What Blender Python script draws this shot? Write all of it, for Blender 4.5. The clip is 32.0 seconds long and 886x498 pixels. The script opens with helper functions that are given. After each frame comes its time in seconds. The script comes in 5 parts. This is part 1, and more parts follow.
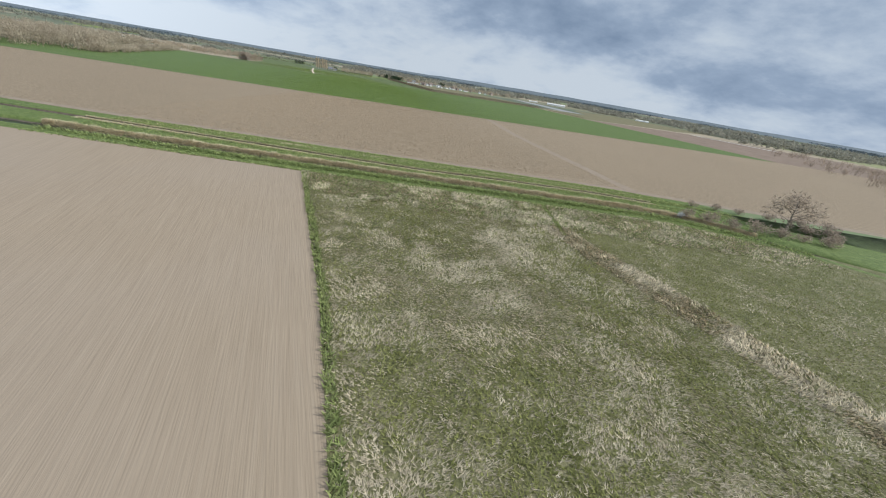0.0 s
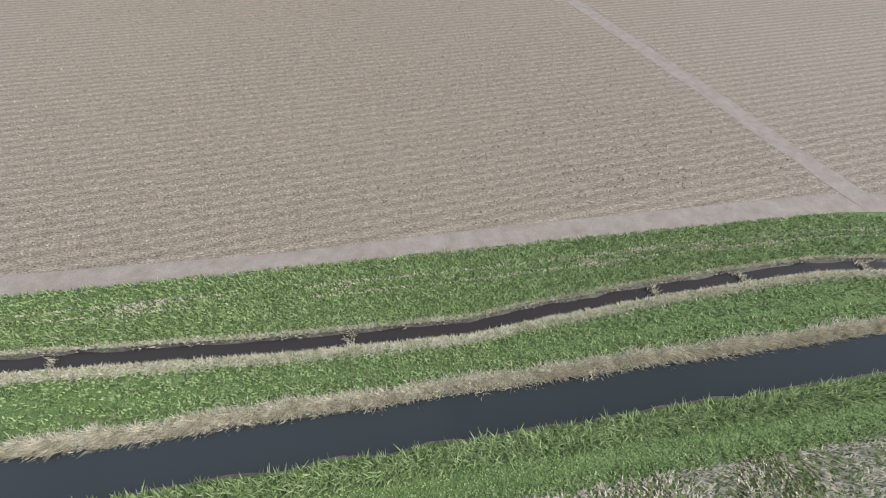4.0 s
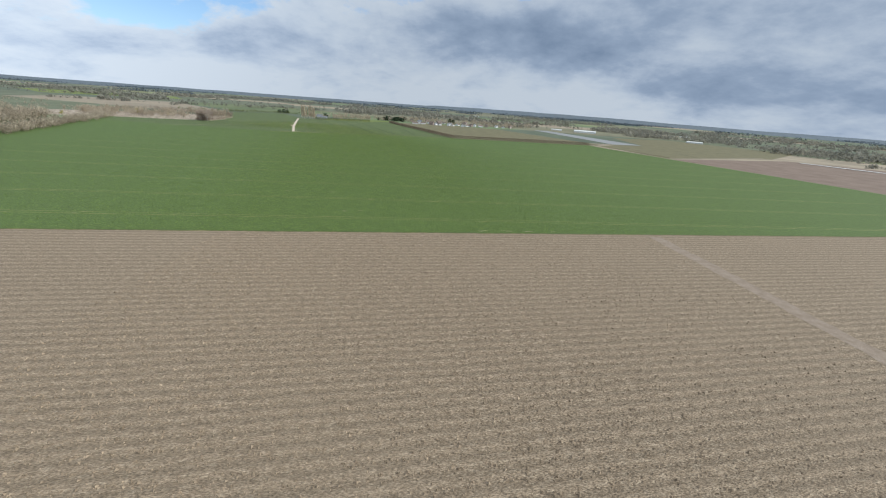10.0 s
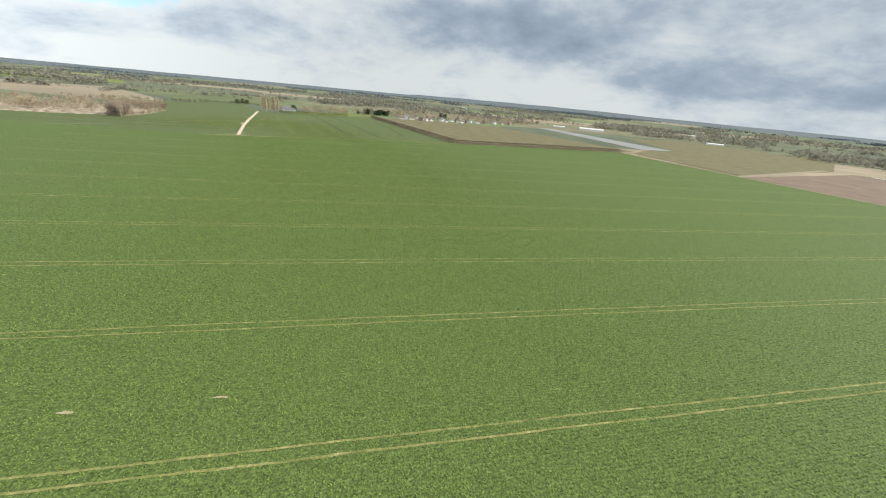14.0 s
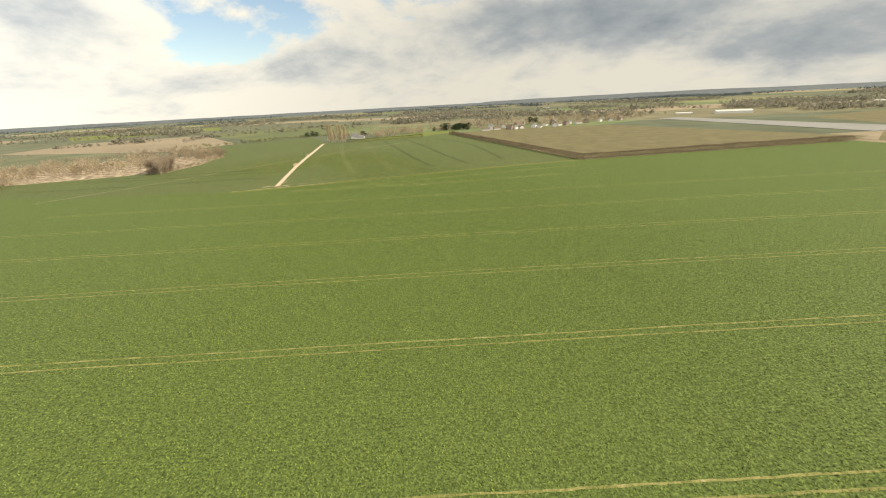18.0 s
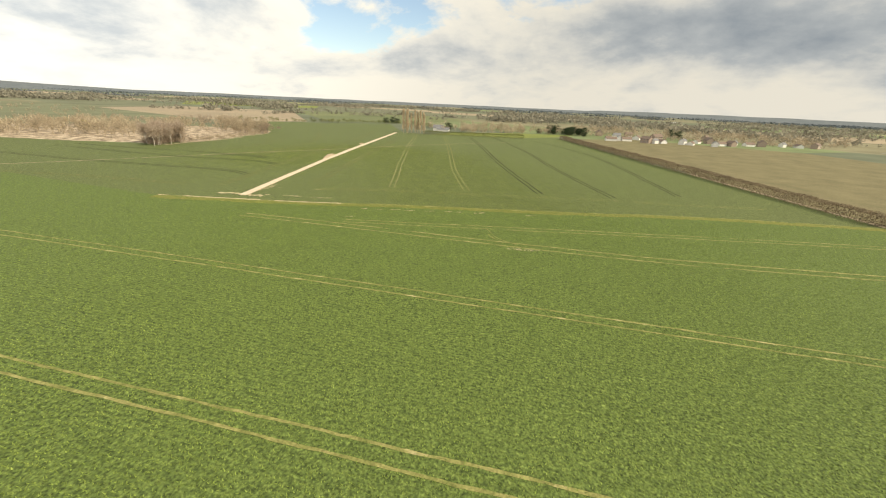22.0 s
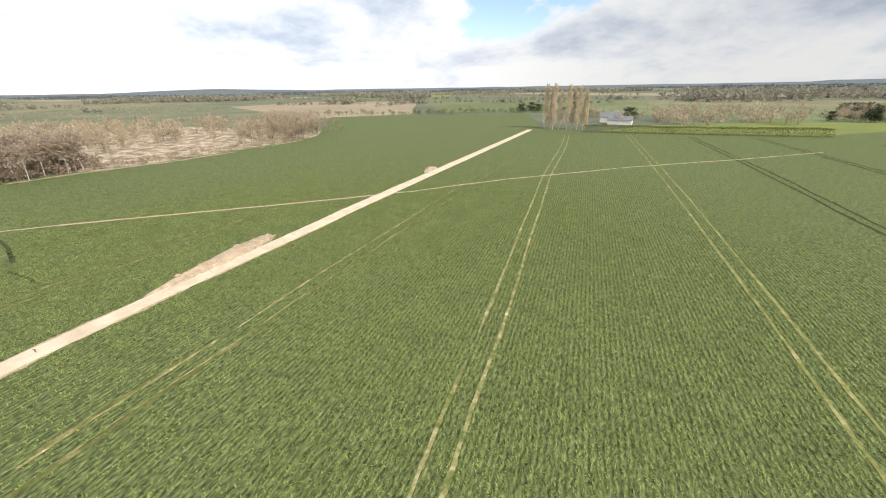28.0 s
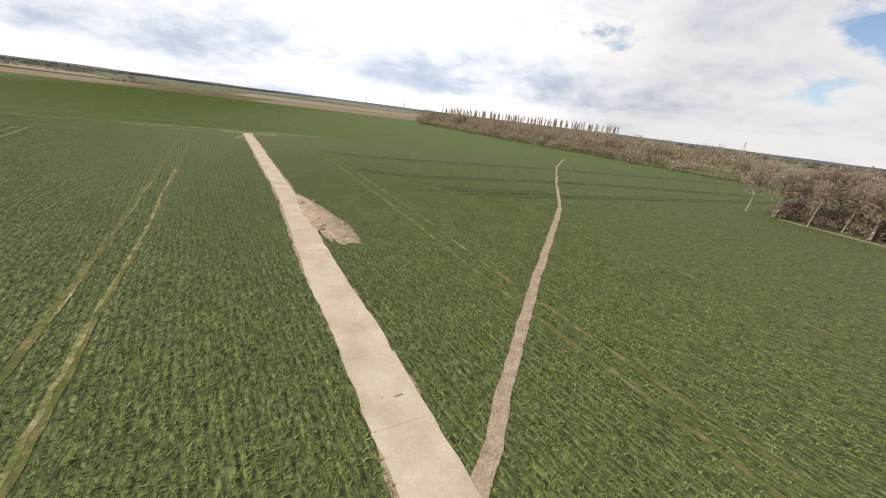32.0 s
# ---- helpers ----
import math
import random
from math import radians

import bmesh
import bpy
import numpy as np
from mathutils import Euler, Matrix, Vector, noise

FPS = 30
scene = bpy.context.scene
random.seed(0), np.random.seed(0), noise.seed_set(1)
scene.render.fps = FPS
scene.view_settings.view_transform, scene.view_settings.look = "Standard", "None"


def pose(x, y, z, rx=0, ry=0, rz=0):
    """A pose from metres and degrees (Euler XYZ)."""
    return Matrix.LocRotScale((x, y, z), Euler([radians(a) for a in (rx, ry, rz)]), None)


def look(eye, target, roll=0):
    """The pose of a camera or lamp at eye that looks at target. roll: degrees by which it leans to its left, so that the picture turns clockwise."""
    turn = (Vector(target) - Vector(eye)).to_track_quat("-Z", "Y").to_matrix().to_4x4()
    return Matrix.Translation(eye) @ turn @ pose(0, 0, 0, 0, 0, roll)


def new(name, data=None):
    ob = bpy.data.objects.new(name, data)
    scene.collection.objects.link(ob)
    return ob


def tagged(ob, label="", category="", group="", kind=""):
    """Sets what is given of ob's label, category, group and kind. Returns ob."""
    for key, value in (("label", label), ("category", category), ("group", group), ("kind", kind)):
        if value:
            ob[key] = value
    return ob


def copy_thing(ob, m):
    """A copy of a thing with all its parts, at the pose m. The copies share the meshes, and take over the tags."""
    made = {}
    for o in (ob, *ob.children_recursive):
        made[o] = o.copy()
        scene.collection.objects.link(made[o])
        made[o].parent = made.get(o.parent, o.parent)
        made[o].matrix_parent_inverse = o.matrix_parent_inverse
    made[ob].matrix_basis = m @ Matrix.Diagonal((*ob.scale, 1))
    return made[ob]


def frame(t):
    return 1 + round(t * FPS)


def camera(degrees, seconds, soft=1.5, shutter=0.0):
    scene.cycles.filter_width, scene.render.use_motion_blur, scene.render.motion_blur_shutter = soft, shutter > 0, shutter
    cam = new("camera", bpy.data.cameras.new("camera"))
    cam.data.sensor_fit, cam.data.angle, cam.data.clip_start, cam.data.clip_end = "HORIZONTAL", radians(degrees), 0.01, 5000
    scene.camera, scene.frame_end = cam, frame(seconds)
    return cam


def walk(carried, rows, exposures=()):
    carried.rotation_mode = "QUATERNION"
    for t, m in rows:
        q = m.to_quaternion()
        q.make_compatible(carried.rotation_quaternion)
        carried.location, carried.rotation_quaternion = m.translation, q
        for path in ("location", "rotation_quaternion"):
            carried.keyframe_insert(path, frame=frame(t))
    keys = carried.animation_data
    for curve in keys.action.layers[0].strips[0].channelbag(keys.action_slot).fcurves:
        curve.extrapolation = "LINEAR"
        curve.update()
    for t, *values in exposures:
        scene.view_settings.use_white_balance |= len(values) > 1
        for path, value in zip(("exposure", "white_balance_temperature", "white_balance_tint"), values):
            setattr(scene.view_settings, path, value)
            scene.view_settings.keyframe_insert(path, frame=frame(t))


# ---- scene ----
cam = camera(100.55, 32.0, soft=1.1)
PATH = [
    (0.0, 0.34, -0.95, 22.90, 0.85, -25.03, -8.80),
    (0.5, -1.70, 8.78, 26.11, -2.72, -26.30, -4.70),
    (1.0, -3.32, 18.36, 29.14, -4.20, -28.83, -2.23),
    (1.5, -4.66, 28.02, 31.90, -5.68, -31.53, -0.71),
    (2.0, -5.86, 37.16, 34.00, -6.87, -42.38, -0.52),
    (2.5, -6.77, 46.19, 35.66, -7.23, -49.85, -0.88),
    (3.0, -7.47, 55.70, 36.95, -6.80, -51.73, -1.22),
    (3.5, -7.91, 66.00, 37.81, -6.36, -52.14, -1.27),
    (4.0, -8.30, 77.15, 38.20, -5.98, -51.23, -1.46),
    (4.5, -9.16, 88.59, 37.93, -5.27, -49.70, -2.22),
    (5.0, -11.37, 99.75, 37.32, -4.13, -47.18, -3.10),
    (5.5, -14.47, 110.26, 36.63, -2.62, -40.65, -3.66),
    (6.0, -17.88, 119.70, 35.94, -1.16, -32.87, -4.01),
    (6.5, -21.02, 127.69, 35.29, -0.16, -26.63, -4.23),
    (7.0, -23.32, 133.81, 34.73, -0.02, -24.70, -4.42),
    (7.5, -25.22, 138.52, 34.49, 0.06, -23.40, -4.49),
    (8.0, -27.29, 142.60, 34.64, 0.11, -22.76, -4.28),
    (8.5, -29.91, 147.02, 34.95, 0.12, -21.88, -4.22),
    (9.0, -32.95, 152.97, 35.23, 0.00, -21.37, -4.07),
    (9.5, -36.04, 161.43, 35.16, -0.10, -21.32, -4.13),
    (10.0, -38.75, 172.00, 35.13, -0.32, -21.29, -4.00),
    (10.5, -41.07, 183.89, 35.25, -0.50, -21.34, -4.03),
    (11.0, -43.34, 196.53, 35.50, -0.69, -21.40, -3.93),
    (11.5, -45.52, 209.69, 35.88, -0.83, -21.20, -4.08),
    (12.0, -47.49, 223.00, 36.31, -1.09, -21.24, -3.98),
    (12.5, -49.30, 236.58, 36.84, -1.12, -21.29, -4.09),
    (13.0, -51.18, 250.23, 37.60, -1.30, -21.63, -4.11),
    (13.5, -53.24, 263.95, 38.29, -1.52, -22.23, -4.15),
    (14.0, -55.86, 278.72, 38.78, -3.10, -22.55, -4.97),
    (14.5, -58.76, 293.74, 38.99, -4.48, -22.73, -5.48),
    (15.0, -61.77, 308.89, 38.98, -3.75, -22.87, -4.57),
    (15.5, -64.73, 324.01, 38.78, 1.00, -23.06, -1.10),
    (16.0, -66.75, 337.74, 37.47, 11.92, -23.33, 5.97),
    (16.5, -68.46, 350.60, 36.68, 17.92, -22.10, 7.60),
    (17.0, -70.32, 362.94, 36.24, 18.78, -22.00, 8.45),
    (17.5, -72.60, 375.24, 36.05, 15.06, -21.92, 6.22),
    (18.0, -75.19, 387.56, 35.99, 7.15, -21.60, 2.88),
    (18.5, -77.77, 400.19, 35.58, 0.92, -20.86, 0.56),
    (19.0, -80.17, 413.25, 34.73, -0.76, -20.62, -1.31),
    (19.5, -82.82, 426.75, 33.86, 0.90, -21.23, -3.26),
    (20.0, -86.12, 440.83, 32.65, 5.58, -21.71, -4.78),
    (20.5, -89.24, 454.18, 30.98, 11.23, -21.82, -4.79),
    (21.0, -92.04, 466.80, 29.31, 16.67, -21.74, -4.03),
    (21.5, -95.19, 479.55, 27.62, 19.93, -21.59, -2.95),
    (22.0, -98.92, 492.41, 26.12, 21.70, -21.57, -2.52),
    (22.5, -103.21, 505.06, 25.01, 22.79, -20.85, -2.40),
    (23.0, -107.99, 517.67, 24.39, 23.91, -21.05, -3.17),
    (23.5, -113.16, 530.22, 24.04, 24.93, -20.78, -4.42),
    (24.0, -118.80, 542.81, 24.05, 25.74, -21.11, -4.82),
    (24.5, -124.51, 554.86, 23.71, 26.48, -21.48, -4.77),
    (25.0, -129.85, 566.05, 23.38, 27.35, -21.83, -4.69),
    (25.5, -135.29, 576.78, 23.02, 28.23, -22.18, -4.59),
    (26.0, -140.94, 587.25, 22.61, 29.10, -22.54, -4.51),
    (26.5, -146.86, 597.62, 22.07, 29.97, -22.89, -4.42),
    (27.0, -153.21, 608.11, 21.48, 31.65, -22.97, -3.65),
    (27.5, -159.97, 618.91, 20.67, 35.42, -23.29, -1.93),
    (28.0, -166.91, 629.72, 19.59, 42.80, -23.63, 0.89),
    (28.5, -174.00, 640.71, 18.07, 54.77, -23.24, 3.28),
    (29.0, -181.13, 650.92, 16.20, 72.99, -21.38, 3.94),
    (29.5, -188.28, 660.44, 14.33, 97.99, -18.62, 1.90),
    (30.0, -195.68, 668.57, 12.30, 119.89, -17.11, -0.13),
    (30.5, -203.23, 674.97, 11.06, 136.36, -15.17, -5.83),
    (31.0, -210.38, 678.79, 11.02, 149.32, -16.34, -11.08),
    (31.5, -216.63, 680.89, 11.34, 160.36, -18.35, -10.72),
    (32.0, -221.96, 681.48, 11.97, 170.39, -20.28, -6.93),
]
from mathutils.geometry import delaunay_2d_cdt

EXPOSURES = [(0.0, -0.19, 5800, 5), (2.0, -0.12, 5900, 7), (4.0, 0.05, 5250, 9), (7.0, -0.22, 5550, 3), (9.5, -0.28, 5700, 5), (12.0, -0.1, 5950, 6), (13.0, 0.0, 6000, 3), (15.5, 0.1, 7600, 4),
             (19.0, 0.08, 8200, 5), (23.0, 0.16, 8000, 6), (27.0, 0.2, 6900, 9), (28.5, 0.13, 6750, 9), (30.0, -0.3, 6550, 8), (32.0, -0.48, 6900, 11)]
walk(cam, [(r[0], pose(r[1], r[2], r[3], 90 + r[5], r[6], r[4])) for r in PATH], EXPOSURES)

# ---- sky and sun ----
SUN_YAW, SUN_ELEV = -92.0, 36.0  # degrees from north (+y) towards west, and above the horizon


def make_sky():
    world = bpy.data.worlds.new("sky")
    scene.world = world
    world.use_nodes = True
    nt = world.node_tree
    nt.nodes.clear()
    N, L = nt.nodes.new, nt.links.new
    out = N("ShaderNodeOutputWorld")
    sky = N("ShaderNodeTexSky")
    sky.sky_type = "NISHITA"
    sky.sun_disc = False
    sky.sun_elevation = radians(SUN_ELEV)
    sky.sun_rotation = radians(-SUN_YAW)
    sky.air_density, sky.dust_density = 1.0, 0.6
    clear = N("ShaderNodeBackground")
    clear.inputs[1].default_value = 0.17
    cool = N("ShaderNodeMix")
    cool.data_type, cool.blend_type = "RGBA", "MULTIPLY"
    cool.inputs[0].default_value, cool.inputs[7].default_value = 1.0, (0.94, 0.97, 1.06, 1)
    L(sky.outputs[0], cool.inputs[6])
    L(cool.outputs[2], clear.inputs[0])
    co = N("ShaderNodeTexCoord")

    def ramp(src, stops):
        r = N("ShaderNodeValToRGB")
        while len(r.color_ramp.elements) < len(stops):
            r.color_ramp.elements.new(0.5)
        for e, (p, c) in zip(r.color_ramp.elements, stops):
            e.position, e.color = p, (*c, 1)
        L(src, r.inputs[0])
        return r.outputs[0]

    def facing(yaw, elev, lo, hi, a, c):
        """A soft value that rises from a to c towards one side of the sky."""
        d = N("ShaderNodeVectorMath")
        d.operation = "DOT_PRODUCT"
        L(co.outputs["Generated"], d.inputs[0])
        y, e = radians(yaw), radians(elev)
        d.inputs[1].default_value = (-math.sin(y) * math.cos(e), math.cos(y) * math.cos(e), math.sin(e))
        m = N("ShaderNodeMapRange")
        m.interpolation_type = "SMOOTHSTEP"
        m.inputs[1].default_value, m.inputs[2].default_value, m.inputs[3].default_value, m.inputs[4].default_value = lo, hi, a, c
        L(d.outputs["Value"], m.inputs[0])
        return m.outputs[0]

    def add(p, q):
        m = N("ShaderNodeMath")
        L(p, m.inputs[0])
        L(q, m.inputs[1])
        return m.outputs[0]

    # the cloud layer lies on a plane overhead, so that it closes up towards the horizon
    sep = N("ShaderNodeSeparateXYZ")
    L(co.outputs["Generated"], sep.inputs[0])
    up = N("ShaderNodeMath")
    up.operation = "MAXIMUM"
    L(sep.outputs[2], up.inputs[0])
    up.inputs[1].default_value = 0.0
    lift = N("ShaderNodeMath")
    L(up.outputs[0], lift.inputs[0])
    lift.inputs[1].default_value = 0.35
    flat = N("ShaderNodeVectorMath")
    flat.operation = "DIVIDE"
    L(co.outputs["Generated"], flat.inputs[0])
    three = N("ShaderNodeCombineXYZ")
    for k in range(3):
        L(lift.outputs[0], three.inputs[k])
    L(three.outputs[0], flat.inputs[1])
    plane = N("ShaderNodeVectorMath")
    plane.operation = "MULTIPLY"
    L(flat.outputs[0], plane.inputs[0])
    plane.inputs[1].default_value = (1, 1, 0)

    def layer(shift, scale=1.5, detail=12, rough=0.59, warp=0.1):
        v = N("ShaderNodeVectorMath")
        L(plane.outputs[0], v.inputs[0])
        v.inputs[1].default_value = shift
        n = N("ShaderNodeTexNoise")
        n.inputs["Scale"].default_value, n.inputs["Detail"].default_value, n.inputs["Roughness"].default_value = scale, detail, rough
        n.inputs["Distortion"].default_value = warp
        L(v.outputs[0], n.inputs["Vector"])
        return n.outputs["Fac"]

    def lobe(centre, radii, amount):
        """One broad mass or gap in the cloud layer."""
        v = N("ShaderNodeVectorMath")
        v.operation = "SUBTRACT"
        L(plane.outputs[0], v.inputs[0])
        v.inputs[1].default_value = (*centre, 0)
        w = N("ShaderNodeVectorMath")
        w.operation = "DIVIDE"
        L(v.outputs[0], w.inputs[0])
        w.inputs[1].default_value = (*radii, 1)
        q = N("ShaderNodeVectorMath")
        q.operation = "LENGTH"
        L(w.outputs[0], q.inputs[0])
        m = N("ShaderNodeMapRange")
        m.interpolation_type = "SMOOTHSTEP"
        m.inputs[1].default_value, m.inputs[2].default_value, m.inputs[3].default_value, m.inputs[4].default_value = 0.25, 1.25, amount, 0.0
        L(q.outputs["Value"], m.inputs[0])
        return m.outputs[0]

    def times(p, q, op="MULTIPLY"):
        m = N("ShaderNodeMath")
        m.operation = op
        L(p, m.inputs[0])
        if isinstance(q, float):
            m.inputs[1].default_value = q
        else:
            L(q, m.inputs[1])
        return m.outputs[0]

    # broken cumulus with bright rims and grey cores; a heavier deck stands to the north-east
    base = layer((3.4, 1.2, 0.6))
    mass = add(base, lobe((0.27, 1.98), (0.62, 0.30), 0.18))
    mass = add(mass, facing(-44, 12, 0.86, 0.97, 0.0, 0.12))
    mass = add(mass, lobe((-1.35, -0.84), (0.5, 0.34), -0.17))
    mass = add(mass, lobe((-0.95, 1.65), (0.4, 0.26), -0.12))
    mass = add(mass, facing(178, 8, 0.6, 0.95, 0.0, 0.07))
    mass = add(mass, facing(0, 90, 0.028, 0.068, -0.17, 0.0))
    cover = ramp(add(mass, facing(0, 90, 0.02, 0.10, 0.36, 0.02)), [(0.40, (0, 0, 0)), (0.47, (1, 1, 1))])
    rim = times(add(base, times(layer((3.4 + 0.07, 1.2 + 0.01, 0.6)), -1.0)), 1.5)
    shade = ramp(add(add(mass, facing(0, 90, 0.03, 0.14, 0.07, 0.0)), add(times(rim, -0.85), facing(140, 15, 0.1, 0.85, 0.0, -0.04))), [(0.40, (0.97, 0.99, 1.03)), (0.49, (0.88, 0.92, 0.99)), (0.58, (0.73, 0.79, 0.90)), (0.68, (0.53, 0.61, 0.75)), (0.85, (0.36, 0.44, 0.58))])
    # clouds that face the sun are lit white, those before it show their grey shaded side
    glow = add(facing(SUN_YAW + 200, 32, -0.2, 0.92, 0.71, 1.2), facing(-160, 15, 0.5, 0.98, 0.0, 0.85))
    cloud = N("ShaderNodeBackground")
    L(shade, cloud.inputs[0])
    L(glow, cloud.inputs[1])
    mix = N("ShaderNodeMixShader")
    L(cover, mix.inputs[0])
    L(clear.outputs[0], mix.inputs[1])
    L(cloud.outputs[0], mix.inputs[2])
    L(mix.outputs[0], out.inputs[0])


make_sky()
sun_data = bpy.data.lights.new("sun", "SUN")
sun_data.energy, sun_data.angle, sun_data.color = 5.0, radians(3), (1.0, 0.95, 0.86)
sun = new("sun", sun_data)
sun.matrix_world = look((-60, -40, 80), (-60 + math.sin(radians(SUN_YAW)) * 100, -40 - math.cos(radians(SUN_YAW)) * 100, 80 - 100 * math.tan(radians(SUN_ELEV))))


# ---- materials ----
def material(name, stops, scale=1.0, rough=0.9, detail=6.0, fine=None, bump=0.0, bump_scale=20.0, island=0.0, spec=0.2,
             stretch=(1, 1, 1), turn=0.0, big=None, rows=None, metal=0.0, thin=0.0):
    """Noise-coloured surface in world metres. stops: (position, colour); fine: (scale, strength) of a second, finer variation;
    big: (scale, strength, colour) of broad patches; rows: (spacing, strength, angle) of drill rows; island: variation from piece to piece."""
    m = bpy.data.materials.new(name)
    m.use_nodes = True
    nt = m.node_tree
    N, L = nt.nodes.new, nt.links.new
    b = nt.nodes["Principled BSDF"]
    b.inputs["Roughness"].default_value = rough
    b.inputs["Specular IOR Level"].default_value = spec
    b.inputs["Metallic"].default_value = metal
    co = N("ShaderNodeTexCoord")
    tr = N("ShaderNodeMapping")
    tr.inputs["Rotation"].default_value = (0, 0, radians(-turn))
    L(co.outputs["Object"], tr.inputs[0])
    mp = N("ShaderNodeMapping")
    mp.inputs["Scale"].default_value = stretch
    L(tr.outputs[0], mp.inputs[0])
    n = N("ShaderNodeTexNoise")
    n.inputs["Scale"].default_value, n.inputs["Detail"].default_value, n.inputs["Roughness"].default_value = scale, detail, 0.62
    L(mp.outputs[0], n.inputs["Vector"])
    r = N("ShaderNodeValToRGB")
    while len(r.color_ramp.elements) < len(stops):
        r.color_ramp.elements.new(0.5)
    for el, (p, c) in zip(r.color_ramp.elements, stops):
        el.position, el.color = p, (*c, 1)
    L(n.outputs["Fac"], r.inputs[0])
    col = r.outputs[0]

    def mixed(kind, fac, a, c):
        x = N("ShaderNodeMix")
        x.data_type, x.blend_type = "RGBA", kind
        for sock, v in ((x.inputs[0], fac), (x.inputs[6], a), (x.inputs[7], c)):
            if isinstance(v, (int, float)):
                sock.default_value = v
            elif isinstance(v, tuple):
                sock.default_value = (*v, 1)
            else:
                L(v, sock)
        return x.outputs[2]

    def ranged(src, a, c, lo, hi):
        q = N("ShaderNodeMapRange")
        q.inputs[1].default_value, q.inputs[2].default_value, q.inputs[3].default_value, q.inputs[4].default_value = a, c, lo, hi
        L(src, q.inputs[0])
        return q.outputs[0]

    def grey(v):
        c = N("ShaderNodeCombineColor")
        for k in range(3):
            L(v, c.inputs[k])
        return c.outputs[0]

    if fine:
        f = N("ShaderNodeTexNoise")
        f.inputs["Scale"].default_value, f.inputs["Detail"].default_value = fine[0], 3
        L(mp.outputs[0], f.inputs["Vector"])
        col = mixed("MULTIPLY", 1.0, col, grey(ranged(f.outputs["Fac"], 0.25, 0.75, 1 - fine[1], 1 + fine[1])))
    if big:
        g = N("ShaderNodeTexNoise")
        g.inputs["Scale"].default_value, g.inputs["Detail"].default_value = big[0], 4
        L(co.outputs["Object"], g.inputs["Vector"])
        col = mixed("MIX", ranged(g.outputs["Fac"], 0.42, 0.66, 0.0, big[1]), col, big[2])
    height = n.outputs["Fac"]
    if rows:
        rm = N("ShaderNodeMapping")
        rm.inputs["Rotation"].default_value = (0, 0, radians(-rows[2]))
        L(co.outputs["Object"], rm.inputs[0])
        w = N("ShaderNodeTexWave")
        w.bands_direction = "Y"
        w.inputs["Scale"].default_value = 0.314 / rows[0]
        w.inputs["Distortion"].default_value, w.inputs["Detail"].default_value, w.inputs["Detail Scale"].default_value = 0.35, 2, 1.5
        L(rm.outputs[0], w.inputs["Vector"])
        col = mixed("MULTIPLY", 1.0, col, grey(ranged(w.outputs["Fac"], 0, 1, 1 - rows[1], 1 + rows[1] * 0.5)))
    if island:
        ge = N("ShaderNodeNewGeometry")
        col = mixed("MULTIPLY", 1.0, col, grey(ranged(ge.outputs["Random Per Island"], 0, 1, 1 - island, 1 + island)))
    L(col, b.inputs["Base Color"])
    if bump:
        bn = N("ShaderNodeTexNoise")
        bn.inputs["Scale"].default_value, bn.inputs["Detail"].default_value = bump_scale, 5
        L(mp.outputs[0], bn.inputs["Vector"])
        bu = N("ShaderNodeBump")
        bu.inputs["Strength"].default_value, bu.inputs["Distance"].default_value = bump, 0.25
        L(bn.outputs["Fac"], bu.inputs["Height"])
        L(bu.outputs[0], b.inputs["Normal"])
    if thin:
        tl = N("ShaderNodeBsdfTranslucent")
        L(col, tl.inputs[0])
        ms = N("ShaderNodeMixShader")
        ms.inputs[0].default_value = thin
        L(b.outputs[0], ms.inputs[1])
        L(tl.outputs[0], ms.inputs[2])
        L(ms.outputs[0], nt.nodes["Material Output"].inputs[0])
    return m


ROWS_A, ROWS_B = 9.3, 112.7  # bearings of the drill rows, degrees from +x
wheat_ground = material("wheat_ground", [(0.30, (0.043, 0.064, 0.018)), (0.5, (0.090, 0.127, 0.033)), (0.72, (0.146, 0.190, 0.050))], 1.8, 0.85, 8,
                        fine=(4.5, 0.75), bump=0.7, bump_scale=3.0, big=(0.012, 0.3, (0.096, 0.134, 0.034)), rows=(0.5, 0.12, ROWS_A))
wheat_ground_b = material("wheat_ground_north", [(0.30, (0.054, 0.070, 0.026)), (0.5, (0.102, 0.126, 0.044)), (0.72, (0.158, 0.182, 0.068))], 1.8, 0.85, 8,
                          fine=(4.5, 0.85), bump=0.8, bump_scale=4.0, big=(0.012, 0.2, (0.112, 0.138, 0.046)), rows=(0.4, 0.27, ROWS_B), stretch=(0.6, 1.5, 1), turn=ROWS_B)
wheat_leaf = material("wheat_leaf", [(0.35, (0.127, 0.178, 0.039)), (0.6, (0.184, 0.241, 0.055)), (0.8, (0.240, 0.295, 0.071))], 0.25, 0.65, 5, island=0.32, spec=0.2, thin=0.16)
wheat_leaf_b = material("wheat_leaf_north", [(0.35, (0.140, 0.182, 0.050)), (0.6, (0.205, 0.250, 0.072)), (0.8, (0.272, 0.312, 0.094))], 0.25, 0.65, 5, island=0.35, spec=0.2, thin=0.18)
# fine speckle and row bands also paint the shade of clods and furrows
plough_soil = material("ploughed_soil", [(0.3, (0.176, 0.128, 0.081)), (0.5, (0.246, 0.184, 0.121)), (0.72, (0.350, 0.274, 0.187))], 1.6, 0.95, 10,
                       fine=(6.0, 0.75), bump=0.9, bump_scale=5.0, big=(0.014, 0.4, (0.272, 0.206, 0.136)), rows=(1.85, 0.17, ROWS_A), stretch=(0.55, 1.5, 1), turn=ROWS_A)
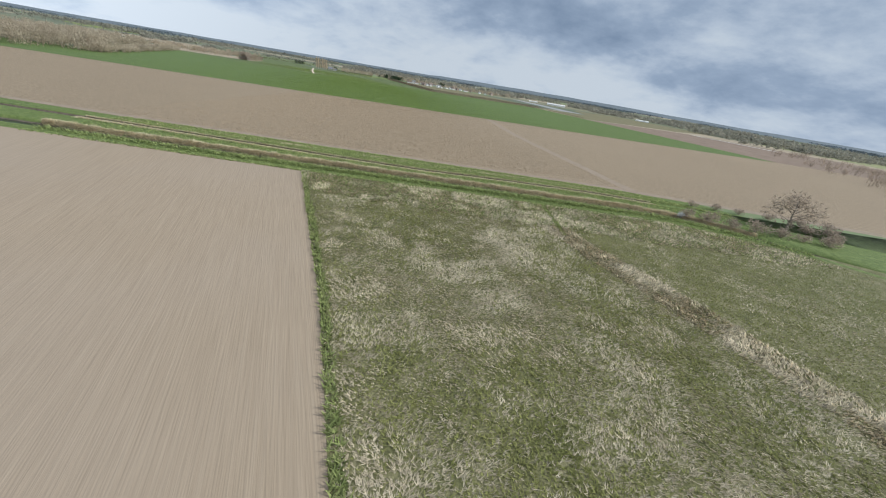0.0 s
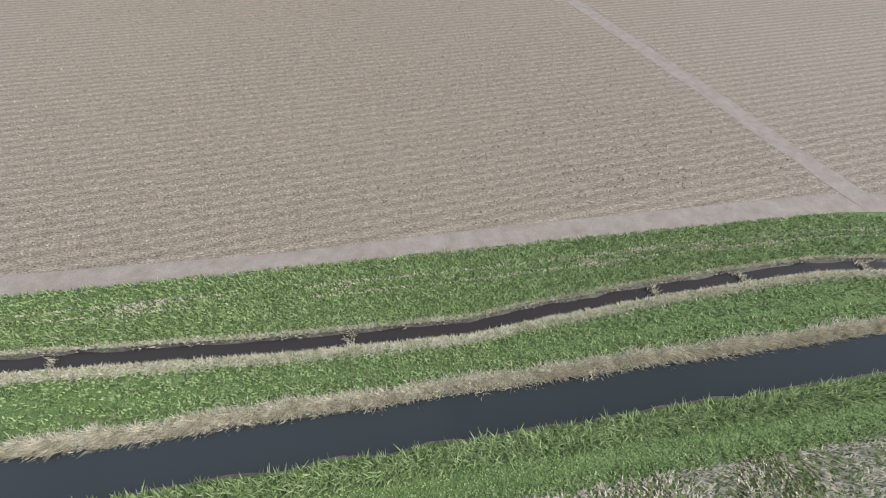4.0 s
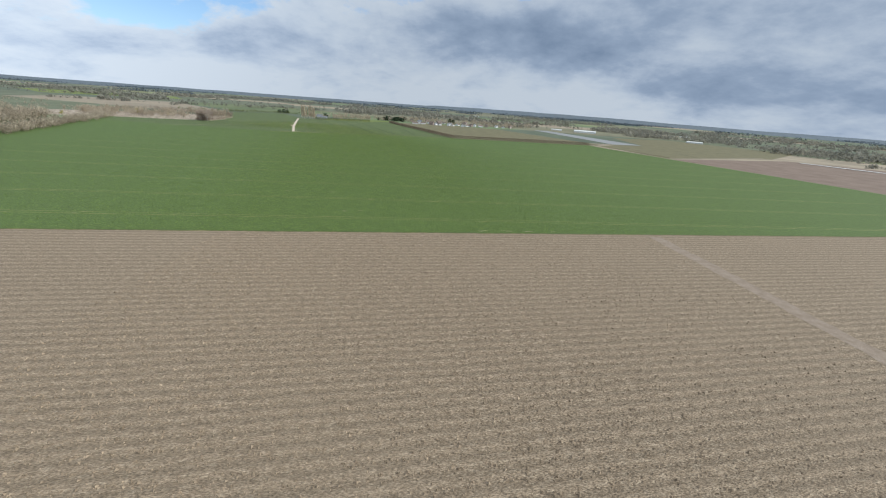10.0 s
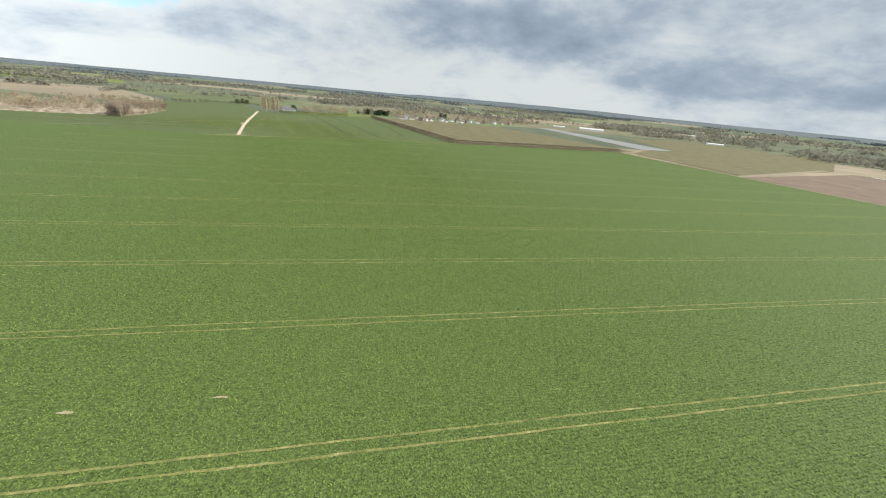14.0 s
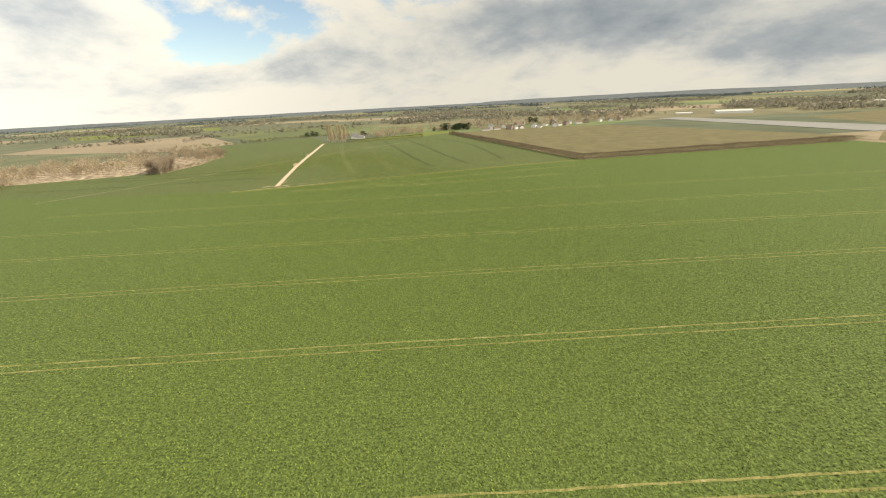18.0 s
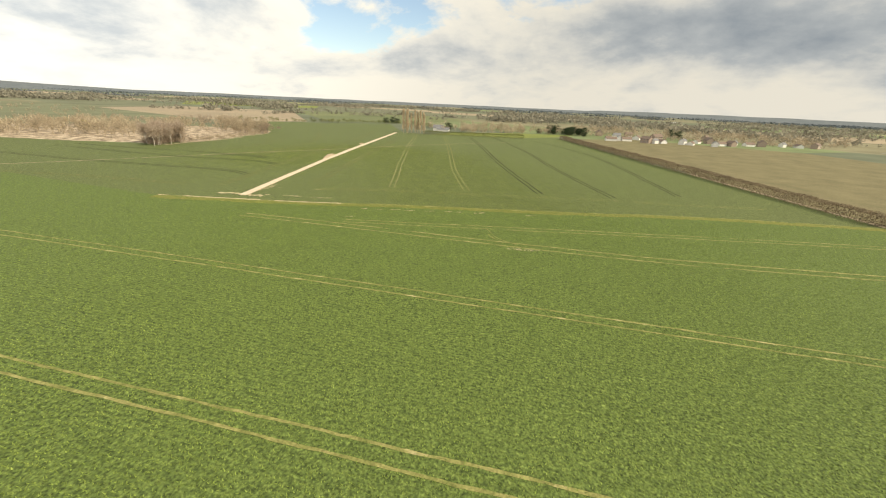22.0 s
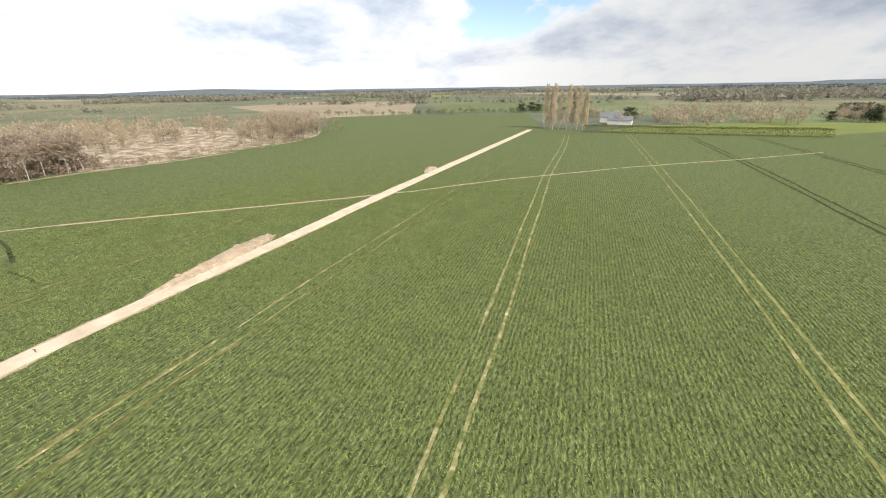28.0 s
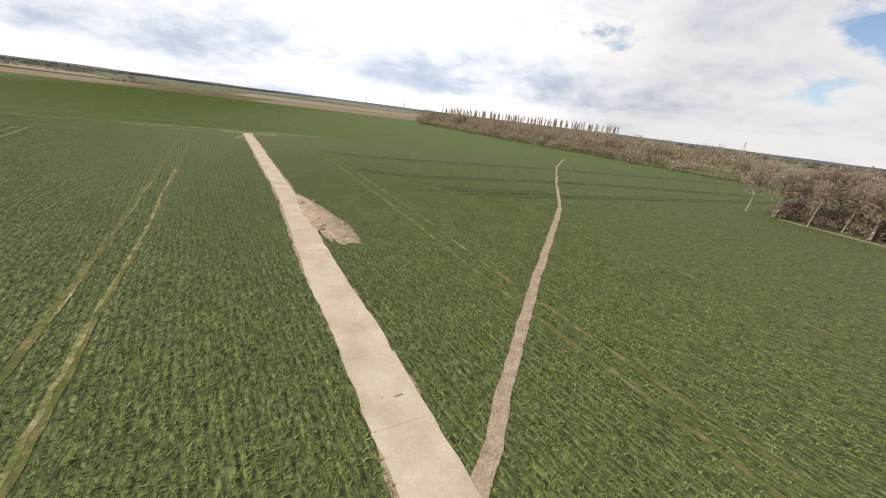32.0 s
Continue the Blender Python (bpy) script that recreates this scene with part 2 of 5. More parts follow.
clod_soil = material("clod_soil", [(0.3, (0.20, 0.147, 0.096)), (0.7, (0.345, 0.263, 0.174))], 0.6, 0.95, 5, island=0.3)
drilled_soil = material("drilled_soil", [(0.3, (0.252, 0.192, 0.134)), (0.5, (0.272, 0.209, 0.147)), (0.72, (0.294, 0.229, 0.164))], 1.5, 0.95, 8,
                        fine=(5.0, 0.09), bump=0.25, bump_scale=5.0, stretch=(0.04, 1.5, 1), turn=111.5, big=(0.03, 0.35, (0.285, 0.228, 0.178)))
scrub_ground = material("scrub_ground", [(0.3, (0.080, 0.080, 0.032)), (0.48, (0.130, 0.122, 0.054)), (0.68, (0.21, 0.184, 0.108))], 0.35, 0.95, 8,
                        fine=(5.0, 0.5), bump=0.9, bump_scale=4.0, big=(0.03, 0.45, (0.085, 0.09, 0.028)))
grass = material("bank_grass", [(0.3, (0.066, 0.088, 0.025)), (0.5, (0.110, 0.145, 0.040)), (0.7, (0.170, 0.195, 0.068))], 0.8, 0.9, 8,
                 fine=(6.0, 0.4), bump=0.9, bump_scale=5.0, big=(0.05, 0.5, (0.105, 0.135, 0.030)))
straw = material("dead_reed", [(0.3, (0.46, 0.38, 0.235)), (0.7, (0.70, 0.61, 0.42))], 0.8, 0.9, 4, island=0.4, thin=0.4)
green_blade = material("grass_blade", [(0.3, (0.165, 0.200, 0.062)), (0.7, (0.320, 0.335, 0.135))], 0.9, 0.8, 5, island=0.6, thin=0.4)
bank_blade = material("bank_blade", [(0.3, (0.185, 0.232, 0.070)), (0.7, (0.375, 0.405, 0.165))], 0.9, 0.8, 5, island=0.6, thin=0.4)
straw_stalk = material("weed_stalk", [(0.3, (0.40, 0.335, 0.235)), (0.7, (0.66, 0.57, 0.42))], 0.3, 0.9, 4, island=0.5, thin=0.35)
pale_stalk = material("bleached_stalk", [(0.3, (0.38, 0.32, 0.205)), (0.7, (0.66, 0.56, 0.40))], 0.3, 0.9, 4, island=0.6, thin=0.3)
olive_blade = material("olive_blade", [(0.3, (0.180, 0.186, 0.058)), (0.7, (0.295, 0.285, 0.108))], 0.2, 0.85, 4, island=0.4, thin=0.4)
path_soil = material("trodden_soil", [(0.3, (0.29, 0.22, 0.15)), (0.7, (0.46, 0.365, 0.265))], 1.4, 0.95, 7, fine=(8.0, 0.25), bump=0.4, bump_scale=8)
dry_soil = material("dry_crusted_soil", [(0.3, (0.30, 0.25, 0.14)), (0.7, (0.48, 0.41, 0.27))], 1.4, 0.95, 7, fine=(8.0, 0.25), bump=0.4, bump_scale=8)
yellowed = material("yellowed_wheat", [(0.3, (0.095, 0.118, 0.028)), (0.5, (0.150, 0.158, 0.038)), (0.7, (0.215, 0.195, 0.062))], 0.9, 0.9, 8, fine=(5.0, 0.35), bump=0.6, bump_scale=4)
green_rut = material("worn_green_rut", [(0.3, (0.07, 0.085, 0.024)), (0.5, (0.115, 0.12, 0.036)), (0.68, (0.25, 0.20, 0.10))], 0.6, 0.95, 7, fine=(4.0, 0.3), bump=0.4, bump_scale=6)
flecked_soil = material("flecked_soil", [(0.38, (0.12, 0.142, 0.040)), (0.50, (0.205, 0.20, 0.078)), (0.60, (0.32, 0.28, 0.145)), (0.70, (0.50, 0.43, 0.27))], 0.9, 0.95, 7, fine=(6.0, 0.3), bump=0.4, bump_scale=6)
rut_soil = material("wheel_rut_soil", [(0.30, (0.105, 0.125, 0.034)), (0.48, (0.19, 0.19, 0.065)), (0.60, (0.25, 0.235, 0.09)), (0.70, (0.38, 0.33, 0.17))], 0.45, 0.95, 7, fine=(4.0, 0.3), bump=0.4, bump_scale=6)
# near-black green that paints the shade inside deep ruts onto flat ribbons
rut_shade = material("painted_rut_shade", [(0.3, (0.022, 0.033, 0.011)), (0.7, (0.050, 0.060, 0.020))], 0.8, 0.95, 6, fine=(5.0, 0.3))
strip_soil = material("headland_soil", [(0.3, (0.205, 0.152, 0.107)), (0.7, (0.282, 0.222, 0.165))], 0.5, 0.95, 7, fine=(6.0, 0.15), bump=0.3, bump_scale=6)
concrete = material("track_concrete", [(0.25, (0.42, 0.34, 0.25)), (0.5, (0.55, 0.46, 0.35)), (0.75, (0.64, 0.55, 0.44))], 0.5, 0.9, 9, fine=(6.0, 0.10), bump=0.15, bump_scale=15, big=(0.35, 0.55, (0.45, 0.365, 0.27)))
mud = material("ditch_mud", [(0.3, (0.06, 0.046, 0.032)), (0.7, (0.15, 0.118, 0.085))], 1.2, 0.6, 6, bump=0.4, bump_scale=4)
hedge_twig = material("hedge_twig", [(0.3, (0.165, 0.130, 0.088)), (0.7, (0.25, 0.198, 0.135))], 0.15, 0.9, 4, island=0.3, thin=0.4)
hedge_green = material("hedge_leaf", [(0.3, (0.110, 0.135, 0.045)), (0.7, (0.200, 0.205, 0.075))], 0.15, 0.85, 4, island=0.4, thin=0.4)
twig_grey = material("bare_twig", [(0.3, (0.245, 0.193, 0.149)), (0.7, (0.438, 0.350, 0.263))], 0.08, 0.9, 4, island=0.35, thin=0.4)
birch_twig = material("birch_twig", [(0.3, (0.33, 0.262, 0.205)), (0.7, (0.52, 0.425, 0.335))], 0.08, 0.9, 4, island=0.3, thin=0.45)
twig_tan = material("tan_twig", [(0.3, (0.30, 0.246, 0.175)), (0.7, (0.485, 0.405, 0.295))], 0.08, 0.9, 4, island=0.35, thin=0.4)
poplar_twig = material("poplar_twig", [(0.3, (0.52, 0.43, 0.31)), (0.7, (0.74, 0.63, 0.47))], 0.08, 0.9, 4, island=0.3, thin=0.5)
willow_leaf = material("budding_willow", [(0.3, (0.286, 0.260, 0.058)), (0.7, (0.468, 0.403, 0.091))], 0.2, 0.8, 4, island=0.35, thin=0.4)
ever_leaf = material("evergreen_leaf", [(0.3, (0.026, 0.042, 0.021)), (0.7, (0.060, 0.085, 0.038))], 0.2, 0.8, 4, island=0.4, thin=0.4)
spring_leaf = material("spring_leaf", [(0.3, (0.105, 0.128, 0.045)), (0.7, (0.195, 0.195, 0.075))], 0.1, 0.85, 4, island=0.4, thin=0.4)
bark = material("bark", [(0.3, (0.13, 0.105, 0.08)), (0.7, (0.27, 0.23, 0.185))], 2.0, 0.9, 6, bump=0.4)
birch_bark = material("birch_bark", [(0.3, (0.30, 0.27, 0.23)), (0.6, (0.62, 0.58, 0.52))], 2.5, 0.8, 6, bump=0.2)
# the blue-grey of distance haze is put into this base colour
hazed_wood = material("distant_woodland", [(0.3, (0.075, 0.092, 0.106)), (0.7, (0.135, 0.152, 0.160))], 0.02, 0.95, 5, island=0.25)
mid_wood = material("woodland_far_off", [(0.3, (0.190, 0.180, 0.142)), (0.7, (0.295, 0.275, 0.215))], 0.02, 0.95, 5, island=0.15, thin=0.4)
brown_field = material("brown_stubble", [(0.3, (0.118, 0.106, 0.055)), (0.7, (0.182, 0.157, 0.086))], 0.08, 0.95, 7, fine=(1.5, 0.2), bump=0.4, bump_scale=2)
bare_field = material("bare_brown_field", [(0.3, (0.15, 0.105, 0.075)), (0.7, (0.22, 0.16, 0.12))], 0.06, 0.95, 7, fine=(1.0, 0.15))
pale_field = material("pale_stubble", [(0.3, (0.225, 0.183, 0.128)), (0.7, (0.30, 0.245, 0.172))], 0.01, 0.95, 7, fine=(0.2, 0.2))
green_field = material("far_pasture", [(0.3, (0.095, 0.118, 0.055)), (0.7, (0.155, 0.165, 0.078))], 0.01, 0.95, 7, fine=(0.2, 0.15))
lawn_grass = material("bright_grass", [(0.3, (0.125, 0.155, 0.040)), (0.7, (0.180, 0.200, 0.055))], 0.05, 0.95, 6, fine=(1.0, 0.15))
reed_ground = material("rough_scrub_ground", [(0.32, (0.10, 0.080, 0.056)), (0.46, (0.24, 0.185, 0.130)), (0.62, (0.50, 0.41, 0.31))], 0.22, 0.95, 8, fine=(1.2, 0.45))
fleece = material("crop_fleece", [(0.3, (0.20, 0.195, 0.185)), (0.7, (0.29, 0.285, 0.27))], 0.02, 0.7, 5, fine=(0.4, 0.12))
white_wall = material("white_render", [(0.3, (0.52, 0.51, 0.48)), (0.7, (0.68, 0.66, 0.62))], 0.8, 0.8, 5)
brick_wall = material("house_brick", [(0.3, (0.24, 0.185, 0.15)), (0.7, (0.34, 0.27, 0.22))], 1.5, 0.85, 5, fine=(9.0, 0.2))
roof_tile = material("roof_tile", [(0.3, (0.13, 0.098, 0.080)), (0.7, (0.21, 0.158, 0.130))], 1.0, 0.85, 6, fine=(6.0, 0.2))
slate_roof = material("grey_roof", [(0.3, (0.12, 0.122, 0.13)), (0.7, (0.21, 0.21, 0.215))], 1.0, 0.7, 6, fine=(6.0, 0.15))
dark_glass = material("window_glass", [(0.3, (0.02, 0.025, 0.03)), (0.7, (0.04, 0.045, 0.05))], 0.5, 0.1, 2, spec=0.6)
steel = material("galvanised_steel", [(0.3, (0.35, 0.36, 0.37)), (0.7, (0.5, 0.5, 0.51))], 0.5, 0.5, 4, metal=0.6)


def patchwork():
    """Far farmland: fields of many crops, each cell one colour, with mottling; dulled and paled for haze."""
    m = bpy.data.materials.new("far_farmland")
    m.use_nodes = True
    nt = m.node_tree
    N, L = nt.nodes.new, nt.links.new
    b = nt.nodes["Principled BSDF"]
    b.inputs["Roughness"].default_value = 0.95
    b.inputs["Specular IOR Level"].default_value = 0.1
    co = N("ShaderNodeTexCoord")
    mp = N("ShaderNodeMapping")
    mp.inputs["Rotation"].default_value = (0, 0, radians(-17))
    mp.inputs["Scale"].default_value = (0.0022, 0.0042, 1)
    L(co.outputs["Object"], mp.inputs[0])
    v = N("ShaderNodeTexVoronoi")
    v.voronoi_dimensions, v.distance = "2D", "CHEBYCHEV"
    v.inputs["Scale"].default_value, v.inputs["Randomness"].default_value = 1.0, 0.8
    L(mp.outputs[0], v.inputs["Vector"])
    sp = N("ShaderNodeSeparateColor")
    L(v.outputs["Color"], sp.inputs[0])
    r = N("ShaderNodeValToRGB")
    r.color_ramp.interpolation = "CONSTANT"
    cols = [(0.0, (0.115, 0.122, 0.080)), (0.2, (0.16, 0.148, 0.095)), (0.38, (0.100, 0.112, 0.076)), (0.52, (0.25, 0.205, 0.145)), (0.64, (0.12, 0.128, 0.080)), (0.8, (0.130, 0.158, 0.080)), (0.92, (0.19, 0.19, 0.095))]
    while len(r.color_ramp.elements) < len(cols):
        r.color_ramp.elements.new(0.5)
    for el, (p, c) in zip(r.color_ramp.elements, cols):
        el.position, el.color = p, (*c, 1)
    L(sp.outputs[0], r.inputs[0])
    n = N("ShaderNodeTexNoise")
    n.inputs["Scale"].default_value, n.inputs["Detail"].default_value = 0.02, 8
    L(co.outputs["Object"], n.inputs["Vector"])
    q = N("ShaderNodeMapRange")
    q.inputs[1].default_value, q.inputs[2].default_value, q.inputs[3].default_value, q.inputs[4].default_value = 0.3, 0.7, 0.9, 1.4
    L(n.outputs["Fac"], q.inputs[0])
    x = N("ShaderNodeVectorMath")
    x.operation = "SCALE"
    L(r.outputs[0], x.inputs[0])
    L(q.outputs[0], x.inputs[3])
    L(x.outputs[0], b.inputs["Base Color"])
    return m


farmland = patchwork()


def water_material(name, colour, rough, gloss):
    m = bpy.data.materials.new(name)
    m.use_nodes = True
    nt = m.node_tree
    b = nt.nodes["Principled BSDF"]
    b.inputs["Base Color"].default_value = (*colour, 1)
    b.inputs["Roughness"].default_value = rough
    b.inputs["Specular IOR Level"].default_value = gloss
    b.inputs["IOR"].default_value = 1.33
    co = nt.nodes.new("ShaderNodeTexCoord")
    n = nt.nodes.new("ShaderNodeTexNoise")
    n.inputs["Scale"].default_value, n.inputs["Detail"].default_value = 1.6, 4
    bu = nt.nodes.new("ShaderNodeBump")
    bu.inputs["Strength"].default_value, bu.inputs["Distance"].default_value = 0.08, 0.1
    nt.links.new(co.outputs["Object"], n.inputs["Vector"])
    nt.links.new(n.outputs["Fac"], bu.inputs["Height"])
    nt.links.new(bu.outputs[0], b.inputs["Normal"])
    return m


water_mat = water_material("river_water", (0.026, 0.027, 0.024), 0.09, 0.42)
ditch_mat = water_material("ditch_water", (0.034, 0.027, 0.022), 0.3, 0.2)

# ---- mesh helpers ----
rng = np.random.default_rng(7)


def mesh_np(name, V, F, mat, parent=None, label="", slots=None, smooth=False):
    """One mesh object from arrays of vertices and of triangles or quads."""
    V, F = np.asarray(V, dtype=np.float32), np.asarray(F, dtype=np.int32)
    me = bpy.data.meshes.new(name)
    k = F.shape[1]
    me.vertices.add(len(V))
    me.vertices.foreach_set("co", V.ravel())
    me.loops.add(F.size)
    me.loops.foreach_set("vertex_index", F.ravel())
    me.polygons.add(len(F))
    me.polygons.foreach_set("loop_start", np.arange(0, F.size, k, dtype=np.int32))
    for m in (mat if isinstance(mat, (list, tuple)) else [mat]):
        me.materials.append(m)
    if slots is not None:
        me.polygons.foreach_set("material_index", np.asarray(slots, dtype=np.int32))
    me.update(calc_edges=True)
    if not smooth:
        me.shade_flat()
    ob = new(name, me)
    if parent is not None:
        ob.parent = parent
    if label:
        ob["label"] = label
    return ob


def part(name, bm, mat, parent, label=""):
    me = bpy.data.meshes.new(name)
    bm.to_mesh(me)
    bm.free()
    me.materials.append(mat)
    ob = new(name, me)
    ob.parent = parent
    if label:
        ob["label"] = label
    return ob


def empty(name, x=0, y=0, z=0, turn=0.0):
    ob = new(name)
    ob.matrix_basis = pose(x, y, z, 0, 0, turn)
    return ob


def sheet(name, pts, z, mat, label, category="field", kind="structure"):
    """A flat piece of ground with the outline pts."""
    vs, _, fs, *_ = delaunay_2d_cdt([Vector(p) for p in pts], [], [list(range(len(pts)))], 1, 1e-4)
    bm = bmesh.new()
    bv = [bm.verts.new((v.x, v.y, z)) for v in vs]
    for f in fs:
        q = bm.faces.new([bv[i] for i in f])
        q.normal_update()
        if q.normal.z < 0:
            q.normal_flip()
    me = bpy.data.meshes.new(name)
    bm.to_mesh(me)
    bm.free()
    me.materials.append(mat)
    return tagged(new(name, me), label, category, kind=kind)


def along(pts, step):
    """Points every step metres along a polyline, with the unit normals."""
    P = np.array(pts, dtype=float)
    d = np.linalg.norm(np.diff(P, axis=0), axis=1)
    s = np.concatenate([[0], np.cumsum(d)])
    q = np.linspace(0, s[-1], max(2, int(s[-1] / step) + 1))
    X = np.stack([np.interp(q, s, P[:, 0]), np.interp(q, s, P[:, 1])], 1)
    T = np.gradient(X, axis=0)
    T /= np.linalg.norm(T, axis=1)[:, None]
    return X, np.stack([-T[:, 1], T[:, 0]], 1), q


def ribbon(name, pts, width, z, mat, step=0.7, ragged=0.25, parent=None, label="", patchy=0.0, run=9):
    """A strip on the ground with uneven edges; patchy drops some of its length."""
    X, Nn, q = along(pts, step)
    n = len(X)
    wob = rng.normal(0, 1, n)
    smooth = min(15, n)
    run = max(1, min(run, n - 1))
    wob = np.convolve(wob, np.ones(smooth) / smooth, "same") * width * ragged * 1.6
    edge = np.convolve(rng.uniform(-1, 1, 2 * n), np.ones(3) / 2, "same")
    wl, wr = width / 2 * (1 + ragged * edge[:n]), width / 2 * (1 + ragged * edge[n:])
    keep = np.ones(n)
    if patchy:
        g = np.convolve(rng.normal(0, 1, n), np.ones(run) / run, "same") * run ** 0.5
        keep = np.clip((g - patchy) / 0.9, 0, 1) ** 0.6
    A = X + Nn * (wob + wl * keep)[:, None]
    B = X + Nn * (wob - wr * keep)[:, None]
    V = np.concatenate([np.c_[A, np.full(n, z)], np.c_[B, np.full(n, z)]])
    i = np.arange(n - 1)
    F = np.stack([i, i + n, i + n + 1, i + 1], 1)
    F = F[(keep[:-1] > 0) | (keep[1:] > 0)]
    return mesh_np(name, V, F, mat, parent, label)

# ---- ground: one sheet to the horizon, with the river and the ditch cut into it ----
def bend(x):
    """How far the river's line lies north of straight, at x."""
    x = np.asarray(x, dtype=float)
    return 5.0 * np.tanh(x / 110.0) - np.where(x > 50, 0.011 * np.minimum(x - 50, 60) ** 2 + np.maximum(x - 110, 0) * 1.2, 0)


def ditch_shift(x, v):
    """The ditch winds on a line of its own beside the river."""
    c = np.interp(x, [-180, -90, -46, -23, -2.5, 4.4, 21.5, 32, 45, 62, 90], [96, 96.3, 96.1, 95.7, 96.0, 97.0, 98.9, 99.8, 100.6, 99.6, 98])
    w = np.interp(v, [90.8, 94.0, 98.0, 104.5], [0, 1, 1, 0])
    return w * (c - 96.0 - bend(x))


PROFILE = [(79.0, 0.0), (82.6, 0.05), (83.9, 0.1), (84.6, -0.25), (85.3, -1.3), (88.6, -1.35), (89.3, -0.5), (90.0, 0.05), (91.2, 0.15),
           (94.2, 0.05), (94.9, 0.0), (95.2, -0.9), (96.7, -0.95), (97.05, 0.0), (98.0, 0.1), (104.0, 0.05), (107.0, 0.0)]


def build_ground():
    xs = np.concatenate([[-5000, -3500, -2200, -1300, -800, -500, -350, -250], np.arange(-180, 181, 2.0), [250, 350, 500, 800, 1300, 2200, 3500, 5000]])
    vs = np.concatenate([[-5000, -3000, -1500, -700, -300, -100, 0, 40, 70], [p[0] for p in PROFILE], [115, 200, 400, 800, 1500, 3000, 5000]])
    X, Vv = np.meshgrid(xs, vs)
    zz = np.interp(vs, [p[0] for p in PROFILE], [p[1] for p in PROFILE])
    Zg = np.repeat(zz[:, None], len(xs), 1)
    # the ditch stops short of the trees; grass plugs cross it here and there
    ditch = (Vv > 94.5) & (Vv < 97.0)
    close = (X > 62) | (X < -165)
    Zg[ditch & close] = 0.0
    Yg = Vv + np.where((Vv > 60) & (Vv < 130), bend(X), 0)
    jit = np.where((Vv > 79.5) & (Vv < 106), 1.0, 0.0)
    wob = np.array([noise.noise((x * 0.21, 3.0, 0)) for x in xs]) * 0.55
    wob2 = np.array([noise.noise((x * 0.33, 9.0, 0)) for x in xs]) * 0.5
    Yg += ditch_shift(X, Vv)
    Yg += jit * np.where(Vv < 87, wob[None, :], wob2[None, :])
    nx, ny = len(xs), len(vs)
    i = np.arange(ny - 1)[:, None] * nx + np.arange(nx - 1)[None, :]
    F = np.stack([i, i + 1, i + nx + 1, i + nx], -1).reshape(-1, 4)
    vm = np.repeat(((vs[1:] + vs[:-1]) / 2)[:, None], nx - 1, 1).ravel()
    xm = np.repeat(((xs[1:] + xs[:-1]) / 2)[None, :], ny - 1, 0).ravel()
    near = (np.abs(xm) < 180)
    slots = np.zeros(len(F), int)
    slots[(vm > 70) & (vm < 115) & near] = 1
    slots[(vm > 84.7) & (vm < 89.0) & near] = 2
    slots[(vm > 94.95) & (vm < 97.0) & (xm < 62) & (xm > -165)] = 2
    V = np.stack([X.ravel(), Yg.ravel(), Zg.ravel()], 1)
    g = mesh_np("ground", V, F, [farmland, grass, mud], slots=slots, smooth=True)
    return tagged(g, "flat open farmland with a grassy river corridor", "ground", kind="structure")


build_ground()


def strip_between(name, v0, v1, z, mat, label, category, x0=-180, x1=180):
    xs = np.arange(x0, x1 + 1, 3.0)
    n = len(xs)
    V = np.concatenate([np.stack([xs, v0 + bend(xs) + ditch_shift(xs, v0), np.full(n, z)], 1), np.stack([xs, v1 + bend(xs) + ditch_shift(xs, v1), np.full(n, z)], 1)])
    i = np.arange(n - 1)
    return tagged(mesh_np(name, V, np.stack([i, i + 1, i + n + 1, i + n], 1), mat), label, category, kind="structure")


strip_between("river_water", 84.0, 90.2, -0.75, water_mat, "narrow slow river with dark reflecting water", "river")
strip_between("ditch_water", 94.95, 97.0, -0.5, ditch_mat, "dark shallow water lying in the ditch", "ditch", -165, 60)
HEAD = [(-180, 102.3), (-80, 103.8), (-25, 105.8), (5, 107.1), (30, 108.3), (56, 109.6), (82, 107.8), (105, 106), (180, 98)]
sheet("headland_strip", HEAD + [(x, y + 4.3) for x, y in HEAD[::-1]], 0.03, strip_soil, "smooth bare earth headland along the ploughed field", "headland")

# ---- fields ----
EDGE = lambda x: 274.7 + 0.170 * (x + 40)
sheet("drilled_field", [(-28.4, 78.5), (-180, 74), (-420, 60), (-420, -300), (61.2, -300), (-0.4, 5.0), (-9.4, 31), (-20.2, 57.9)], 0.03, drilled_soil,
      "bare pale brown drilled field beside the weedy meadow", "field")
sheet("weedy_field", [(-28.5, 78.6), (-20.3, 57.9), (-9.5, 31), (-0.5, 5.0), (61, -300), (400, -300), (400, -60), (150, 20), (110, 62), (95, 70), (80, 76.5), (60, 80.5), (25, 80.5), (0, 78.7)], 0.035, scrub_ground,
      "rough fallow field of dead weed stalks and green patches", "field")
sheet("ploughed_field", [(-180, 105.0), (-80, 107.0), (-58, 107.9), (-25, 108.7), (5.4, 110.9), (30, 112.2), (56, 113.5), (82, 111.7), (105, 110), (180, 102), (420, 70), (420, EDGE(420)), (-420, EDGE(-420)), (-420, 70)], 0.04, plough_soil,
      "broad ploughed field of cloddy brown earth in rows", "field")
SOWING = [(-376, 549), (-290, 549), (-205, 554.5), (-176, 565.1), (-149, 577.0), (-114, 590.6), (-94, 598.3), (-50, 615), (-21, 623.5)]
SOUTH_WHEAT = [(-420, EDGE(-420) + 0.4), (300, EDGE(300) + 0.4), (272, 397), (200, 556), (166, 640), (158, 667), *SOWING[::-1], (-362, 520), (-340, 460), (-300, 330), (-420, 230)]
